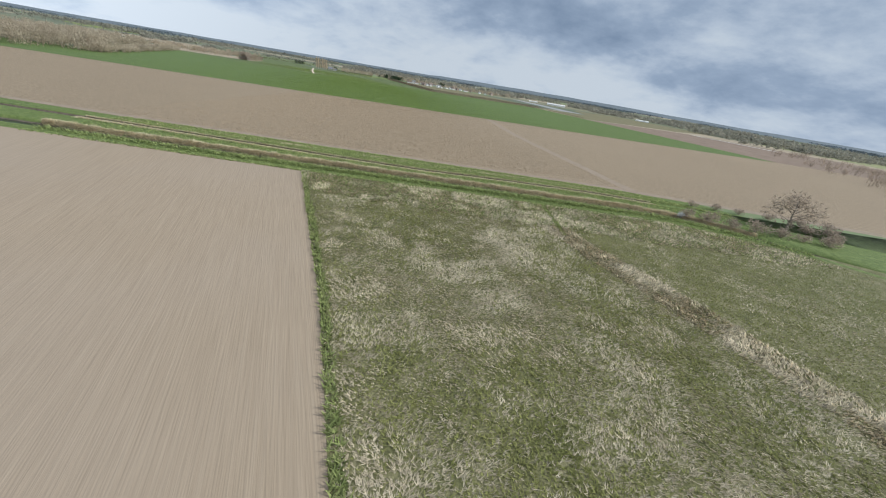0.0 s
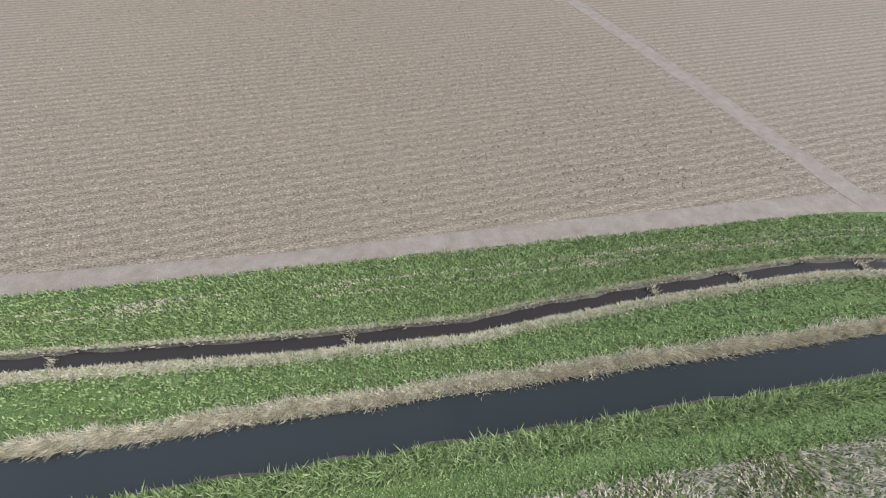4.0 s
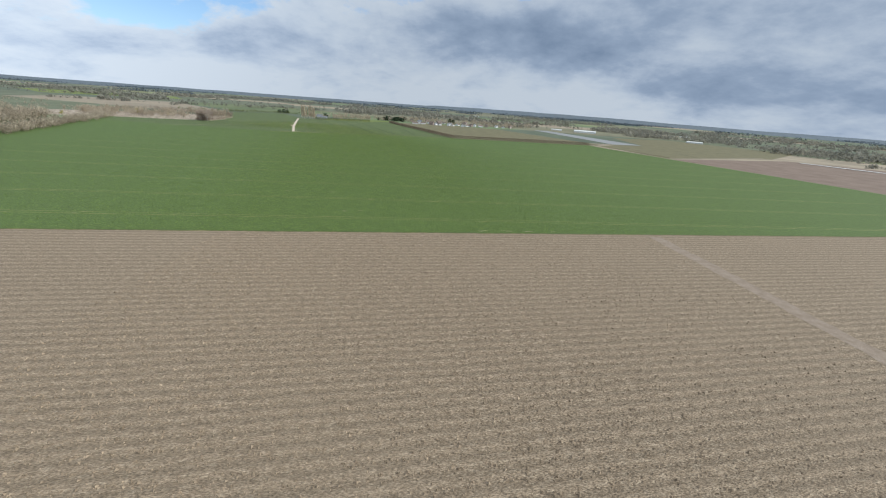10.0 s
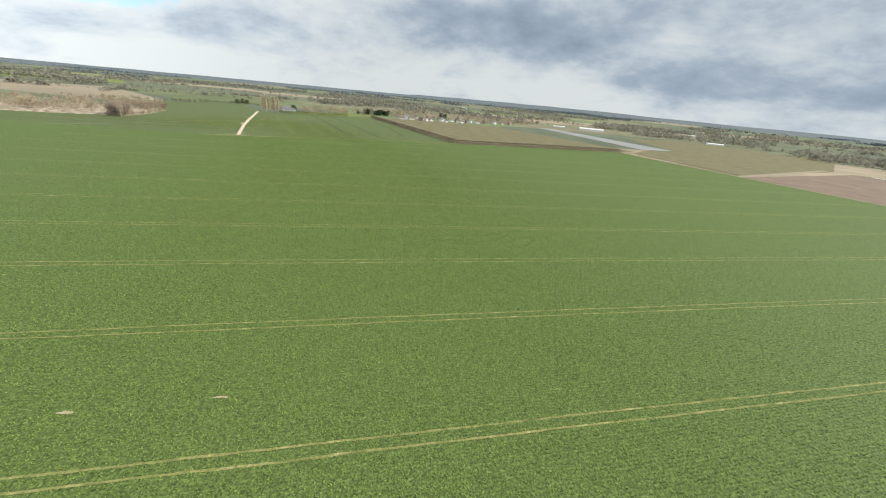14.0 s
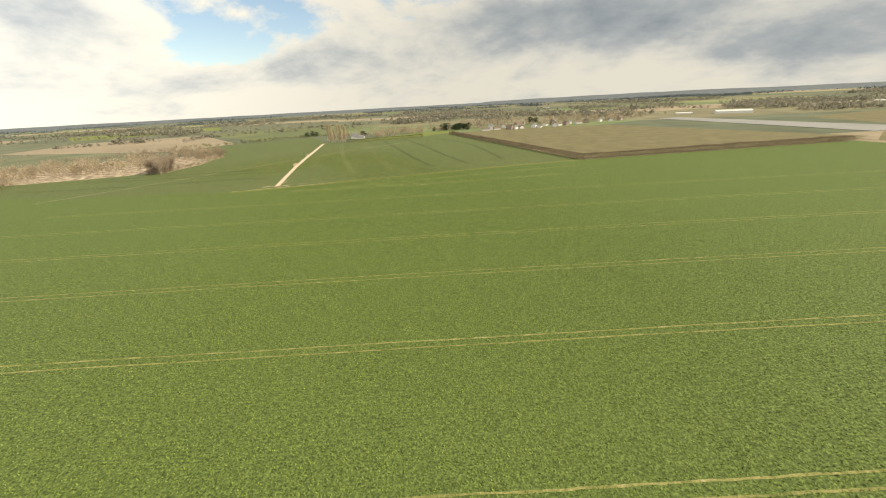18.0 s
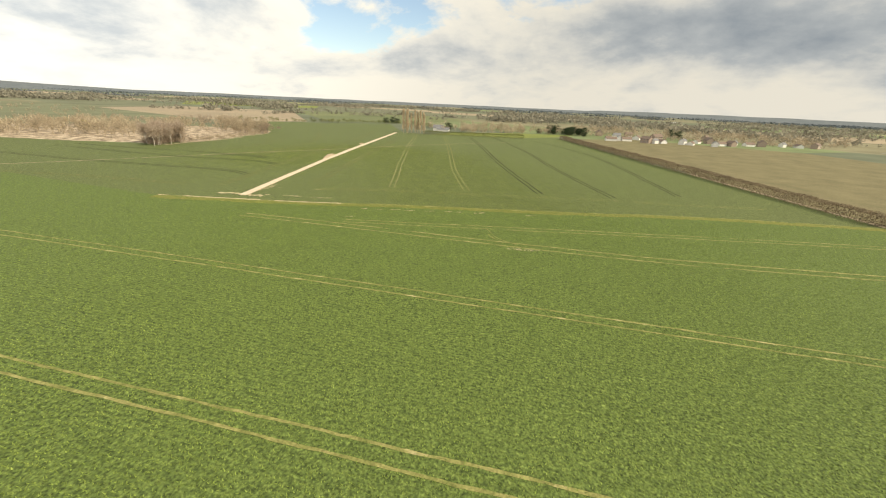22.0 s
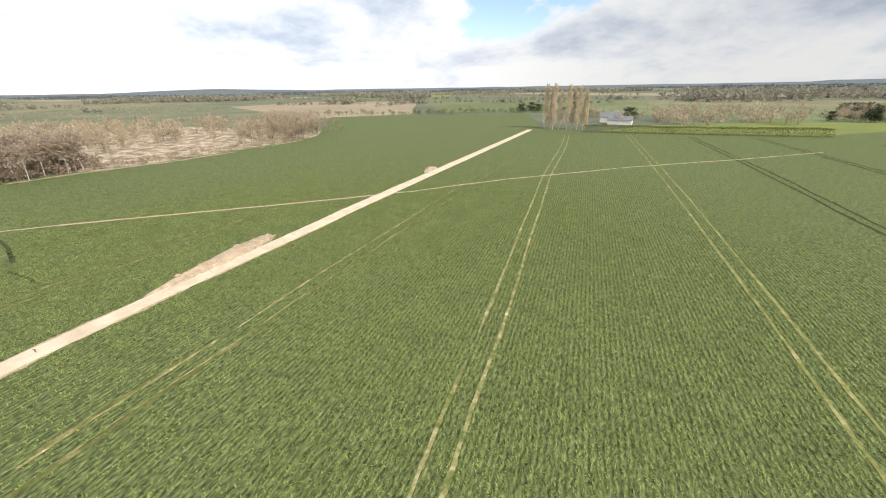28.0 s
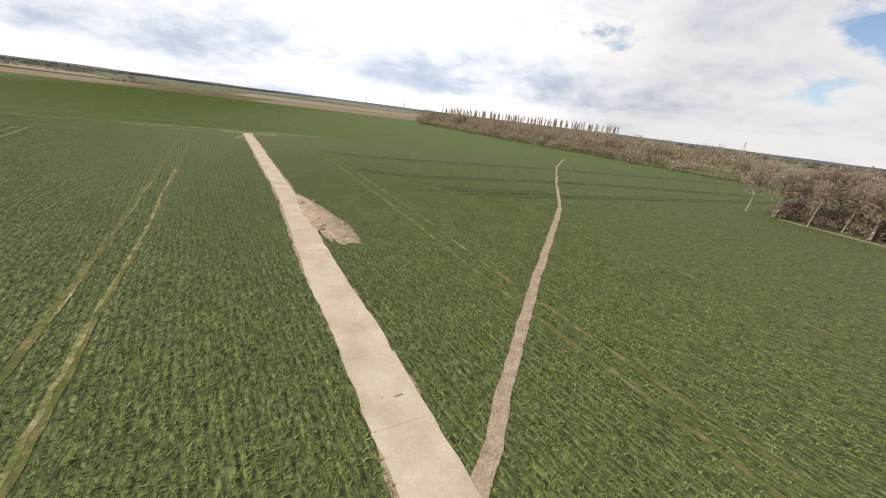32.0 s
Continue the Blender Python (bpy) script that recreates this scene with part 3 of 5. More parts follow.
sheet("wheat_field_south", SOUTH_WHEAT, 0.05, wheat_ground,
      "large field of young green wheat in drilled rows", "field")
NORTH_WHEAT = [*SOWING, (-128, 866), (-132, 884), (-160, 838), (-237, 803), (-262, 806), (-330, 905), (-372, 872), (-381, 846), (-424, 815), (-437, 792), (-400, 767), (-367, 745), (-333, 722), (-322, 709), (-306, 654), (-303, 622), (-312, 620.5), (-350, 604), (-394, 588), (-385, 572)]
sheet("wheat_field_north", NORTH_WHEAT, 0.05, wheat_ground_b,
      "young wheat either side of the concrete track, drilled along it", "field")
sheet("bare_field", [(274, 396), (301, EDGE(300)), (560, 330), (640, 520), (400, 640), (202, 557)], 0.045, bare_field, "bare brown field beyond the wheat", "field")
sheet("stubble_field", [(-20, 626.5), (157, 669.5), (185, 690), (70, 905), (-60, 930), (-124, 868)], 0.045, brown_field, "olive-brown stubble field behind a clipped hedge", "field")
sheet("rough_pasture", [(172, 668), (202, 562), (390, 652), (560, 800), (430, 960), (290, 900), (265, 735), (212, 712)], 0.04, brown_field, "olive-brown rough pasture beside the crop covers", "field")
sheet("grass_paddock", [(-237, 808), (-160, 841), (-132, 887), (-120, 930), (-180, 900), (-225, 850)], 0.045, lawn_grass, "bright green paddock behind the hedge", "paddock")
sheet("scrub_clearing", [(-307, 640), (-308, 655), (-324, 708), (-340, 735), (-440, 700), (-520, 560), (-430, 560), (-385, 586), (-316, 622)], 0.045, reed_ground, "rough pinkish clearing of felled scrub and dead grass", "clearing")
sheet("pale_field", [(-440, 778), (-408, 850), (-640, 1080), (-820, 1000), (-760, 830), (-560, 795)], 0.04, pale_field, "pale pinkish stubble field", "field")
sheet("flowering_field", [(-1199, 1275), (-950, 1538), (-785, 1327), (-944, 1081)], 0.06, lawn_grass, "far yellow-green field coming into flower", "field")
sheet("far_pasture", [(-340, 920), (-400, 880), (-650, 1100), (-520, 1300), (-300, 1150)], 0.045, green_field, "flat green pasture behind the hedgerow", "field")

tagged(ribbon("field_margin", [(-420, EDGE(-420)), (-40, EDGE(-40)), (300, EDGE(300))], 0.45, 0.07, green_rut, 0.8, 0.4), "thin worn line between plough and wheat", "field edge", kind="structure")
tagged(ribbon("sandy_margin", [(-303.5, 622), (-306.5, 636), (-307.0, 655), (-310.5, 676), (-322.5, 708)], 1.5, 0.07, path_soil, 0.6, 0.5, patchy=-0.5, run=25), "pale sandy strip along the wood's edge", "field edge", kind="structure")

# ---- concrete farm track ----
ROAD = [(-187.0, 566.0), (-205.3, 616.3), (-208.3, 624.5), (-212.2, 635.2), (-215.4, 645.4), (-219.3, 657.4), (-221.8, 664.2), (-223.2, 668.6), (-224.6, 672.8), (-226.6, 679.0), (-265.0, 799.0)]


def concrete_track():
    top = tagged(empty("concrete_track"), "pale concrete farm track with worn slab joints and dusty edges", "farm track", kind="structure")
    X, Nn, q = along(ROAD, 0.5)
    n = len(X)
    # dusty verge below the slabs
    v = ribbon("verge", ROAD, 2.6, 0.055, path_soil, 0.35, 0.08, top, "dusty trodden verge")
    L = 4.6
    k = int(q[-1] / L)
    for j in range(k):
        s0, s1 = j * L + 0.006, (j + 1) * L - 0.006
        vs = []
        for s in np.linspace(s0, s1, 5):
            p = np.array([np.interp(s, q, X[:, 0]), np.interp(s, q, X[:, 1])])
            m = np.array([np.interp(s, q, Nn[:, 0]), np.interp(s, q, Nn[:, 1])])
            half = np.interp(p[1], [566, 638, 660], [1.02, 1.06, 1.3])
            for w in (half + rng.uniform(-0.09, 0.06), -half + rng.uniform(-0.06, 0.09)):
                vs.append((*(p + m * w), 0.11))
        top_v = np.array(vs)
        low = top_v.copy()
        low[:, 2] = 0.04
        V = np.concatenate([top_v, low])
        F = [(2 * i, 2 * i + 1, 2 * i + 3, 2 * i + 2) for i in range(4)]
        F += [(2 * i, 2 * i + 2, 2 * i + 12, 2 * i + 10) for i in range(4)] + [(2 * i + 3, 2 * i + 1, 2 * i + 11, 2 * i + 13) for i in range(4)]
        F += [(0, 10, 11, 1), (8, 9, 19, 18)]
        mesh_np("slab", V, F, concrete, top)
    return top


concrete_track()
wear = tagged(empty("track_cracks"), "dark grass-filled cracks in the concrete track", "cracks", kind="structure")
for x, y, w in [(-223.3, 668.6, 0.16), (-216.3, 645.6, 0.12), (-213.6, 639.4, 0.14), (-217.7, 651.7, 0.12), (-204.9, 616.3, 0.14), (-208.8, 624.5, 0.2), (-215.5, 643.6, 0.12), (-230.5, 693, 0.2), (-196.5, 592.5, 0.25), (-193.2, 583.5, 0.2)]:
    ribbon("crack", [(x - 0.5, y - 0.15), (x - 0.15, y + 0.04), (x + 0.25, y + 0.02), (x + 0.45, y + 0.14)], w * 0.55, 0.114, mud, 0.12, 0.6, wear, patchy=-0.4, run=3)

# ---- tramlines, field edge and footpath ----
KEEP_OFF = []  # lines that crop plants leave bare: points and half width


def bare(pts, half):
    KEEP_OFF.append((np.array(pts, float), half))


def rounded(pts, times=3):
    """Corners cut off a polyline."""
    P = np.array(pts, float)
    for _ in range(times if len(P) > 2 else 0):
        a, b = P[:-1] * 0.75 + P[1:] * 0.25, P[:-1] * 0.25 + P[1:] * 0.75
        P = np.concatenate([P[:1], np.stack([a, b], 1).reshape(-1, 2), P[-1:]])
    return P


def tramline(pts, gap=1.75, width=0.42, mat=None, patchy=-1.2, clear=0.8, label="pair of wheel tracks worn through the wheat"):
    top = tagged(empty("tramline"), label, "wheel tracks", "tramlines in the wheat", kind="structure")
    X, Nn, q = along(rounded(pts), 2.0)
    for s in (-1, 1):
        line = [tuple(p + m * s * gap / 2) for p, m in zip(X, Nn)]
        own = mat[(s + 1) // 2] if isinstance(mat, tuple) else (mat or rut_soil)
        ribbon("wheel_track", line, width, 0.075, own, 0.6, 0.35, top, patchy=patchy)
        bare(line[::5] + line[-1:], width * clear)
    return top


SL = math.tan(radians(ROWS_A))
for y0 in (285.0, 310.2, 336.4, 362.4, 388.0, 413.9, 440.0, 466.3, 492.4, 518.2, 544.8):
    xa, xb = -260.0, 215.0
    tramline([(xa, y0 + SL * (xa + 65)), (-65, y0), (xb, y0 + SL * (xb + 65) - 6)], mat=rut_soil, patchy=-3.3, width=0.31, clear=0.45)
for k, line in enumerate(([(-157.2, 596.8), (-166.9, 618.5), (-176.9, 639.3), (-181.8, 650.8), (-185.9, 660.4), (-191.7, 672.9), (-197.2, 685.7), (-208.9, 711.3), (-225, 753), (-240.5, 788)], [(-134.6, 606), (-142.2, 621), (-152.4, 642.3), (-162.4, 666.6), (-173.6, 694.6), (-189.3, 732), (-217, 796), (-221, 804)],
                          [(-112.3, 614.8), (-127.6, 646.5), (-137.8, 668.5), (-149.8, 696), (-169.4, 744.3), (-192, 794), (-198, 808)], [(-90, 622), (-113.1, 671), (-126.6, 707.5), (-141.4, 743.3), (-161.9, 785.2), (-178, 818)],
                          [(-68.7, 637), (-92.1, 730.8), (-117.8, 779.6), (-146, 819)])):
    # the eastern tracks take the dark colour that stands for rut shade
    tramline(line, mat=flecked_soil if k == 0 else rut_soil if k == 1 else rut_shade, patchy=-2.6, width=0.3 if k < 2 else 0.6, clear=0.8 if k < 2 else 0.6)
tramline([(-176, 582), (-156.5, 593), (-141.2, 597.6), (-123.3, 604.7), (-110, 611), (-88.3, 618.5), (-75, 622), (-45, 633)], mat=rut_soil, patchy=-1.0, width=0.3, clear=0.6)
# left of the track, ruts fanning towards the wood, some with shade painted in
for line, m in (([(-208.8, 587.4), (-217.2, 590.3), (-230.4, 588.1), (-252.3, 581.8), (-289.8, 573.1), (-328.9, 567.9), (-350, 565)], rut_shade),
                ([(-218, 609.5), (-226.5, 611.5), (-233, 610.6), (-246, 606.5), (-262, 601.3), (-290, 596.5), (-313, 594), (-335, 591)], rut_shade),
                ([(-236, 622.3), (-244.6, 622.0), (-255, 619.2), (-282, 612), (-333, 599.3)], rut_shade),
                ([(-233.5, 619.4), (-244.0, 619.4), (-256, 616.0)], rut_shade),
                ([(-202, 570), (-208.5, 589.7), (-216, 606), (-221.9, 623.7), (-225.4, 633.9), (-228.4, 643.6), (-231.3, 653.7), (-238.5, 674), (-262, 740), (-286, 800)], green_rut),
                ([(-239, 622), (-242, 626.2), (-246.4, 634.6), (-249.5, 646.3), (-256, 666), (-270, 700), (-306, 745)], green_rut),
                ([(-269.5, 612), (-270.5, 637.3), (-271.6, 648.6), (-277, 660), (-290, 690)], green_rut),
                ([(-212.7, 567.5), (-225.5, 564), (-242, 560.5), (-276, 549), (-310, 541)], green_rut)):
    tramline(line, mat=m, patchy=-2.0, width=0.58 if m is rut_shade else 0.4, clear=0.65)
tagged(ribbon("single_rut", [(-225.2, 625.1), (-229, 624.2), (-232.7, 622.9)], 0.3, 0.078, rut_shade, 0.3, 0.4), "short rut in the wheat, its shade painted dark", "rut", kind="structure")
# beside the track, on the wheat's headland
tramline([(-181.5, 590), (-184.5, 598), (-193.6, 623), (-196.9, 632), (-198.8, 637.8), (-202.7, 648), (-207.8, 663.5), (-210.8, 672), (-232, 735)], gap=2.1, mat=green_rut, patchy=-1.6, width=0.4)
for k, line in enumerate(([(-192.6, 622.6), (-195.9, 631.6), (-197.8, 637.4), (-201.7, 647.6), (-206.8, 663.1)], [(-194.6, 623.4), (-197.9, 632.4), (-199.8, 638.2), (-203.7, 648.4), (-208.8, 663.9), (-211.8, 672.4)])):
    tagged(ribbon("bare_flecks_in_rut", line, 0.22 if k else 0.16, 0.084, flecked_soil, 0.35, 0.5, patchy=-1.6 if k else -0.4, run=9), "pale bare flecks along a wheel track", "bare ground", kind="structure")
# turning tracks on the headland south of the boundary
tramline([(-172, 552.5), (-162.4, 554.5), (-153.5, 556), (-141, 558), (-133.4, 559.3), (-126.2, 560.3), (-110, 563), (-90, 566.5), (-75, 570), (-40, 580)], gap=2.2, mat=rut_soil, patchy=-2.2, width=0.45)
tramline([(-149, 560), (-146.5, 561), (-127.8, 567.7), (-115.2, 572.6), (-107, 575.4), (-95, 580), (-65, 591), (-30, 603)], gap=1.9, mat=rut_soil, patchy=-2.2, width=0.36)
tramline([(-118.6, 570.4), (-117.2, 568.6), (-115.7, 566), (-114.0, 564.6), (-110, 563)], gap=0.9, mat=rut_soil, patchy=-0.8, width=0.25)
# the yellowed strip between the two sowings
edge_strip = tagged(empty("field_boundary_strip"), "yellowed trodden strip between two sowings of wheat", "field edge", kind="structure")
EDGE_LINE = [(-205, 554.5), (-191.5, 559.4), (-176.2, 565.1), (-161.7, 570.7), (-149, 577.3), (-134.6, 583), (-114.2, 590.8), (-94.5, 598.4), (-82, 604.5), (-50, 616), (-22, 624)]
ribbon("worn_strip", rounded([(x + 0.5, y - 1.4) for x, y in EDGE_LINE]), 2.8, 0.066, yellowed, 0.4, 0.14, edge_strip)
ribbon("worn_strip", rounded(EDGE_LINE), 0.45, 0.074, rut_soil, 0.6, 0.4, edge_strip, patchy=-1.2)
ribbon("worn_strip", [(-205, 555.2), (-197, 558), (-192.2, 559.6), (-187.9, 561.1), (-183.6, 562.7), (-174.2, 565.9), (-168.3, 568.2), (-158.9, 572.2)], 0.75, 0.078, dry_soil, 0.5, 0.45, edge_strip, patchy=-1.4)
ribbon("worn_strip", [(-158.9, 572.2), (-150, 576), (-134, 582.4), (-114, 590), (-94, 597.6)], 0.4, 0.079, rut_soil, 0.5, 0.5, edge_strip, patchy=-0.6, run=9)
for k, (pts, w) in enumerate((([(-182.2, 569.0), (-181.3, 569.4), (-180.6, 569.7)], 0.6), ([(-177.6, 571.2), (-176.7, 571.6), (-172.9, 572.5)], 0.55), ([(-170.4, 573.0), (-169.6, 573.2), (-169, 573.5)], 0.5),
                             ([(-167.6, 573.8), (-164.2, 575.7)], 0.6), ([(-175.5, 581.8), (-174.0, 582.1)], 0.45), ([(-186, 578), (-184.9, 578.1)], 0.4), ([(-187.3, 572.5), (-188.3, 576.5), (-189.5, 580.5)], 0.7), ([(-111, 560.6), (-105.5, 561.8)], 0.4), ([(-151.6, 570.7), (-150, 571.4)], 0.5), ([(-147.8, 571.9), (-146.6, 572.4)], 0.6), ([(-144.6, 573.2), (-142.4, 574.2)], 0.6), ([(-140.6, 574.8), (-139.2, 575.4)], 0.6), ([(-136.2, 576.7), (-134.6, 577.4)], 0.4), ([(-131.4, 579), (-130, 579.6)], 0.6),
                             ([(-128.6, 580.2), (-127.6, 580.6)], 0.4), ([(-124.2, 581.7), (-122.4, 582.6)], 0.6), ([(-111.4, 586.4), (-110, 587)], 0.5), ([(-150.6, 563.1), (-149.2, 563.7)], 0.4))):
    for dx, dy in ((0, 0), (0.5, 0.45), (-0.4, -0.35)):
        ribbon("bare_patch", [(x + dx, y + dy) for x, y in pts], w * 0.55, 0.08, dry_soil, 0.14, 0.9, edge_strip, patchy=-0.2, run=3)
tagged(ribbon("track_apron", [(-194.5, 564.6), (-190.5, 565.6), (-186.8, 566.4), (-183.5, 567.0), (-181.5, 567.4)], 1.3, 0.085, dry_soil, 0.25, 0.7), "bare pale earth apron where the track begins", "apron", kind="structure")
bare([(-194, 564.6), (-186, 566.4), (-182, 567)], 0.9)
bare([(-197, 558), (-187.9, 561.1), (-174.2, 565.9), (-158.9, 572.2)], 0.4)
# bare flecks in the wheat
flecks = tagged(empty("bare_flecks"), "small bare pale flecks in the wheat", "bare ground", kind="structure")
for x, y in [(-79.6, 317), (-96, 314), (-68.6, 291.5), (-63.5, 293), (-24.2, 279.4), (-22.6, 279.8), (-16.5, 280.9), (-15.0, 281.1), (-9.6, 282.0), (-8.0, 282.2), (-0.5, 283.2)] :
    ribbon("fleck", [(x - 0.9, y - 0.15), (x, y), (x + 0.9, y + 0.2)], 0.28, 0.08, dry_soil, 0.2, 0.8, flecks)
FOOT = [(-299, 537), (-295.8, 542), (-281.0, 567), (-264.6, 600.3), (-251.5, 628.2), (-245.6, 638.6), (-235.4, 656.1), (-231.0, 664.1), (-228.7, 668.2), (-227.1, 671.4), (-225.6, 673.8)]
FOOT_EAST = [(-224.6, 676.4), (-222.6, 679.5), (-219.5, 688), (-213.3, 701.7), (-206.1, 715.2), (-198.0, 730.4), (-186.5, 748.2), (-178.0, 760.5), (-160, 790)]
path = tagged(empty("footpath"), "narrow trodden footpath crossing the wheat and the track", "footpath", kind="structure")
ribbon("trodden_strip", FOOT[4:], 0.75, 0.082, path_soil, 0.25, 0.11, path)
ribbon("trodden_strip", FOOT[:5], 0.55, 0.082, path_soil, 0.25, 0.2, path, patchy=-1.6, run=13)
ribbon("trodden_strip", FOOT_EAST, 0.55, 0.082, dry_soil, 0.3, 0.35, path, patchy=-2.2)
bare(FOOT, 0.45)
bare(FOOT_EAST, 0.25)
bare(ROAD, 1.35)
PLOUGH_PATH = [(62.5, 110.5), (54.5, 148), (44.2, 198), (39, 232), (33.8, 285)]
tagged(ribbon("trodden_path", PLOUGH_PATH, 4.2, 0.06, strip_soil, 1.0, 0.12), "smooth worn path crossing the ploughed field", "path", kind="structure")

# ---- plants in numbers: blades, tufts, clods ----
def value_noise(x, y, scale, seed):
    """Smooth noise from 0 to 1 at points x, y."""
    g = np.random.default_rng(seed).random((256, 256))
    u, v = np.asarray(x) / scale, np.asarray(y) / scale
    i, j = np.floor(u).astype(int), np.floor(v).astype(int)
    a, b = u - i, v - j
    a, b = a * a * (3 - 2 * a), b * b * (3 - 2 * b)
    q = lambda p, r: g[p % 256, r % 256]
    return (q(i, j) * (1 - a) + q(i + 1, j) * a) * (1 - b) + (q(i, j + 1) * (1 - a) + q(i + 1, j + 1) * a) * b


def fbm(x, y, scale, seed):
    return 0.55 * value_noise(x, y, scale, seed) + 0.3 * value_noise(x, y, scale / 2.3, seed + 1) + 0.15 * value_noise(x, y, scale / 5.1, seed + 2)


def dist_line(x, y, pts):
    P = np.asarray(pts, float)
    best = np.full(len(x), 1e9)
    for (ax, ay), (bx, by) in zip(P[:-1], P[1:]):
        dx, dy = bx - ax, by - ay
        if dx * dx + dy * dy < 1e-9:
            continue
        t = np.clip(((x - ax) * dx + (y - ay) * dy) / (dx * dx + dy * dy), 0, 1)
        best = np.minimum(best, np.hypot(x - ax - t * dx, y - ay - t * dy))
    return best


def blades(x, y, z, high, wide, lean, per=3, comb=None):
    """Leaf triangles round each point: high and wide may be arrays."""
    n = len(x)
    high, wide, z = (np.broadcast_to(np.asarray(a, float), (n,)) for a in (high, wide, z))
    V = []
    for k in range(per):
        a = rng.uniform(0, 2 * np.pi, n) if comb is None else comb + rng.normal(0, 0.5, n)
        h = high * rng.uniform(0.6, 1.15, n)
        l = lean * rng.uniform(0.4, 1.3, n) * h
        ox, oy = np.cos(a), np.sin(a)
        w = wide * rng.uniform(0.6, 1.2, n)
        V.append(np.stack([np.stack([x - oy * w / 2, y + ox * w / 2, z], 1), np.stack([x + oy * w / 2, y - ox * w / 2, z], 1),
                           np.stack([x + ox * l, y + oy * l, z + h], 1)], 1))
    V = np.concatenate(V).reshape(-1, 3)
    return V, np.arange(len(V)).reshape(-1, 3)


def stuff(name, VF, mat, label, category):
    return tagged(mesh_np(name, VF[0], VF[1], mat), label, category, kind="stuff")


def join(parts):
    V, F, o = [], [], 0
    for v, f in parts:
        V.append(v)
        F.append(f + o)
        o += len(v)
    return np.concatenate(V), np.concatenate(F)


def off_lines(x, y, soft=0.15):
    keep = np.ones(len(x), bool)
    for pts, half in KEEP_OFF:
        lo, hi = pts.min(0) - half - 1, pts.max(0) + half + 1
        m = (x > lo[0]) & (x < hi[0]) & (y > lo[1]) & (y < hi[1]) & keep
        if m.any():
            i = np.where(m)[0]
            keep[i] = dist_line(x[i], y[i], pts) > half + rng.uniform(-soft, soft, len(i))
    return keep


def drilled(cx, cy, half_u, half_v, angle, row, gap):
    """Plants in drill rows over a turned rectangle."""
    a = radians(angle)
    us = np.arange(-half_u, half_u, gap)
    vs = np.arange(-half_v, half_v, row)
    U, Vv = np.meshgrid(us, vs)
    U, Vv = U.ravel() + rng.normal(0, gap * 0.3, U.size), Vv.ravel() + rng.normal(0, row * 0.18, U.size)
    return cx + U * math.cos(a) - Vv * math.sin(a), cy + U * math.sin(a) + Vv * math.cos(a)


MIDDLE_SOUTH = [(-50, 272), (-62, 310), (-72, 380), (-86, 450), (-97, 500), (-118, 550), (-150, 600)]
MIDDLE_NORTH = [(-100, 550), (-118, 575), (-150, 625), (-178, 660), (-205, 672), (-222, 655), (-228, 630)]


def inside(x, y, poly):
    P = np.asarray(poly, float)
    odd = np.zeros(len(x), bool)
    for (ax, ay), (bx, by) in zip(P, np.roll(P, -1, 0)):
        if ay != by:
            odd ^= ((ay > y) != (by > y)) & (x < (bx - ax) * (y - ay) / (by - ay) + ax)
    return odd


def build_wheat():
    """Crop over the whole of both fields: close-set along the middle, thinning out into the green ground towards the far sides."""
    def sow(x, y, line, reach, power, seed, high, wide, lean, per):
        d = dist_line(x, y, line)
        p = np.clip((reach / np.maximum(d, reach)) ** power, 0, 1) * np.clip(1.6 - d / (reach * 2.8), 0, 1)
        ok = rng.random(len(x)) < p * np.interp(y, [430, 520], [0.6, 1.0])
        x, y, p = x[ok], y[ok], p[ok]
        ok = off_lines(x, y) & (rng.random(len(x)) < 0.35 + 1.2 * fbm(x, y, 1.1, seed))
        x, y, p = x[ok], y[ok], p[ok]
        h = high * (0.7 + 0.6 * fbm(x, y, 2.0, seed + 7)) * p ** 0.2
        small = np.interp(y, [430, 520], [1.0, 0.62])
        return blades(x, y, 0.05, h * small ** 0.6, wide * small * p ** -0.3, lean, per)

    x, y = drilled(-60, 430, 370, 250, ROWS_A, 0.5, 0.16)
    ok = inside(x, y, SOUTH_WHEAT) & (y > EDGE(x) + 0.6)
    stuff("wheat_plants", sow(x[ok], y[ok], MIDDLE_SOUTH, 40, 1.5, 40, 0.16, 0.16, 1.35, 2), wheat_leaf, "young wheat plants standing in close drill rows", "wheat")
    x, y = drilled(-240, 710, 210, 240, ROWS_B, 0.4, 0.1)
    ok = inside(x, y, NORTH_WHEAT)
    stuff("wheat_plants", sow(x[ok], y[ok], MIDDLE_NORTH, 20, 1.7, 60, 0.165, 0.125, 1.6, 2), wheat_leaf_b, "young wheat plants in rows beside the concrete track", "wheat")


build_wheat()

WEED_BAND = [(27, 82), (24.6, 66), (29.6, 54), (36, 43), (43.8, 24), (55, 0)]


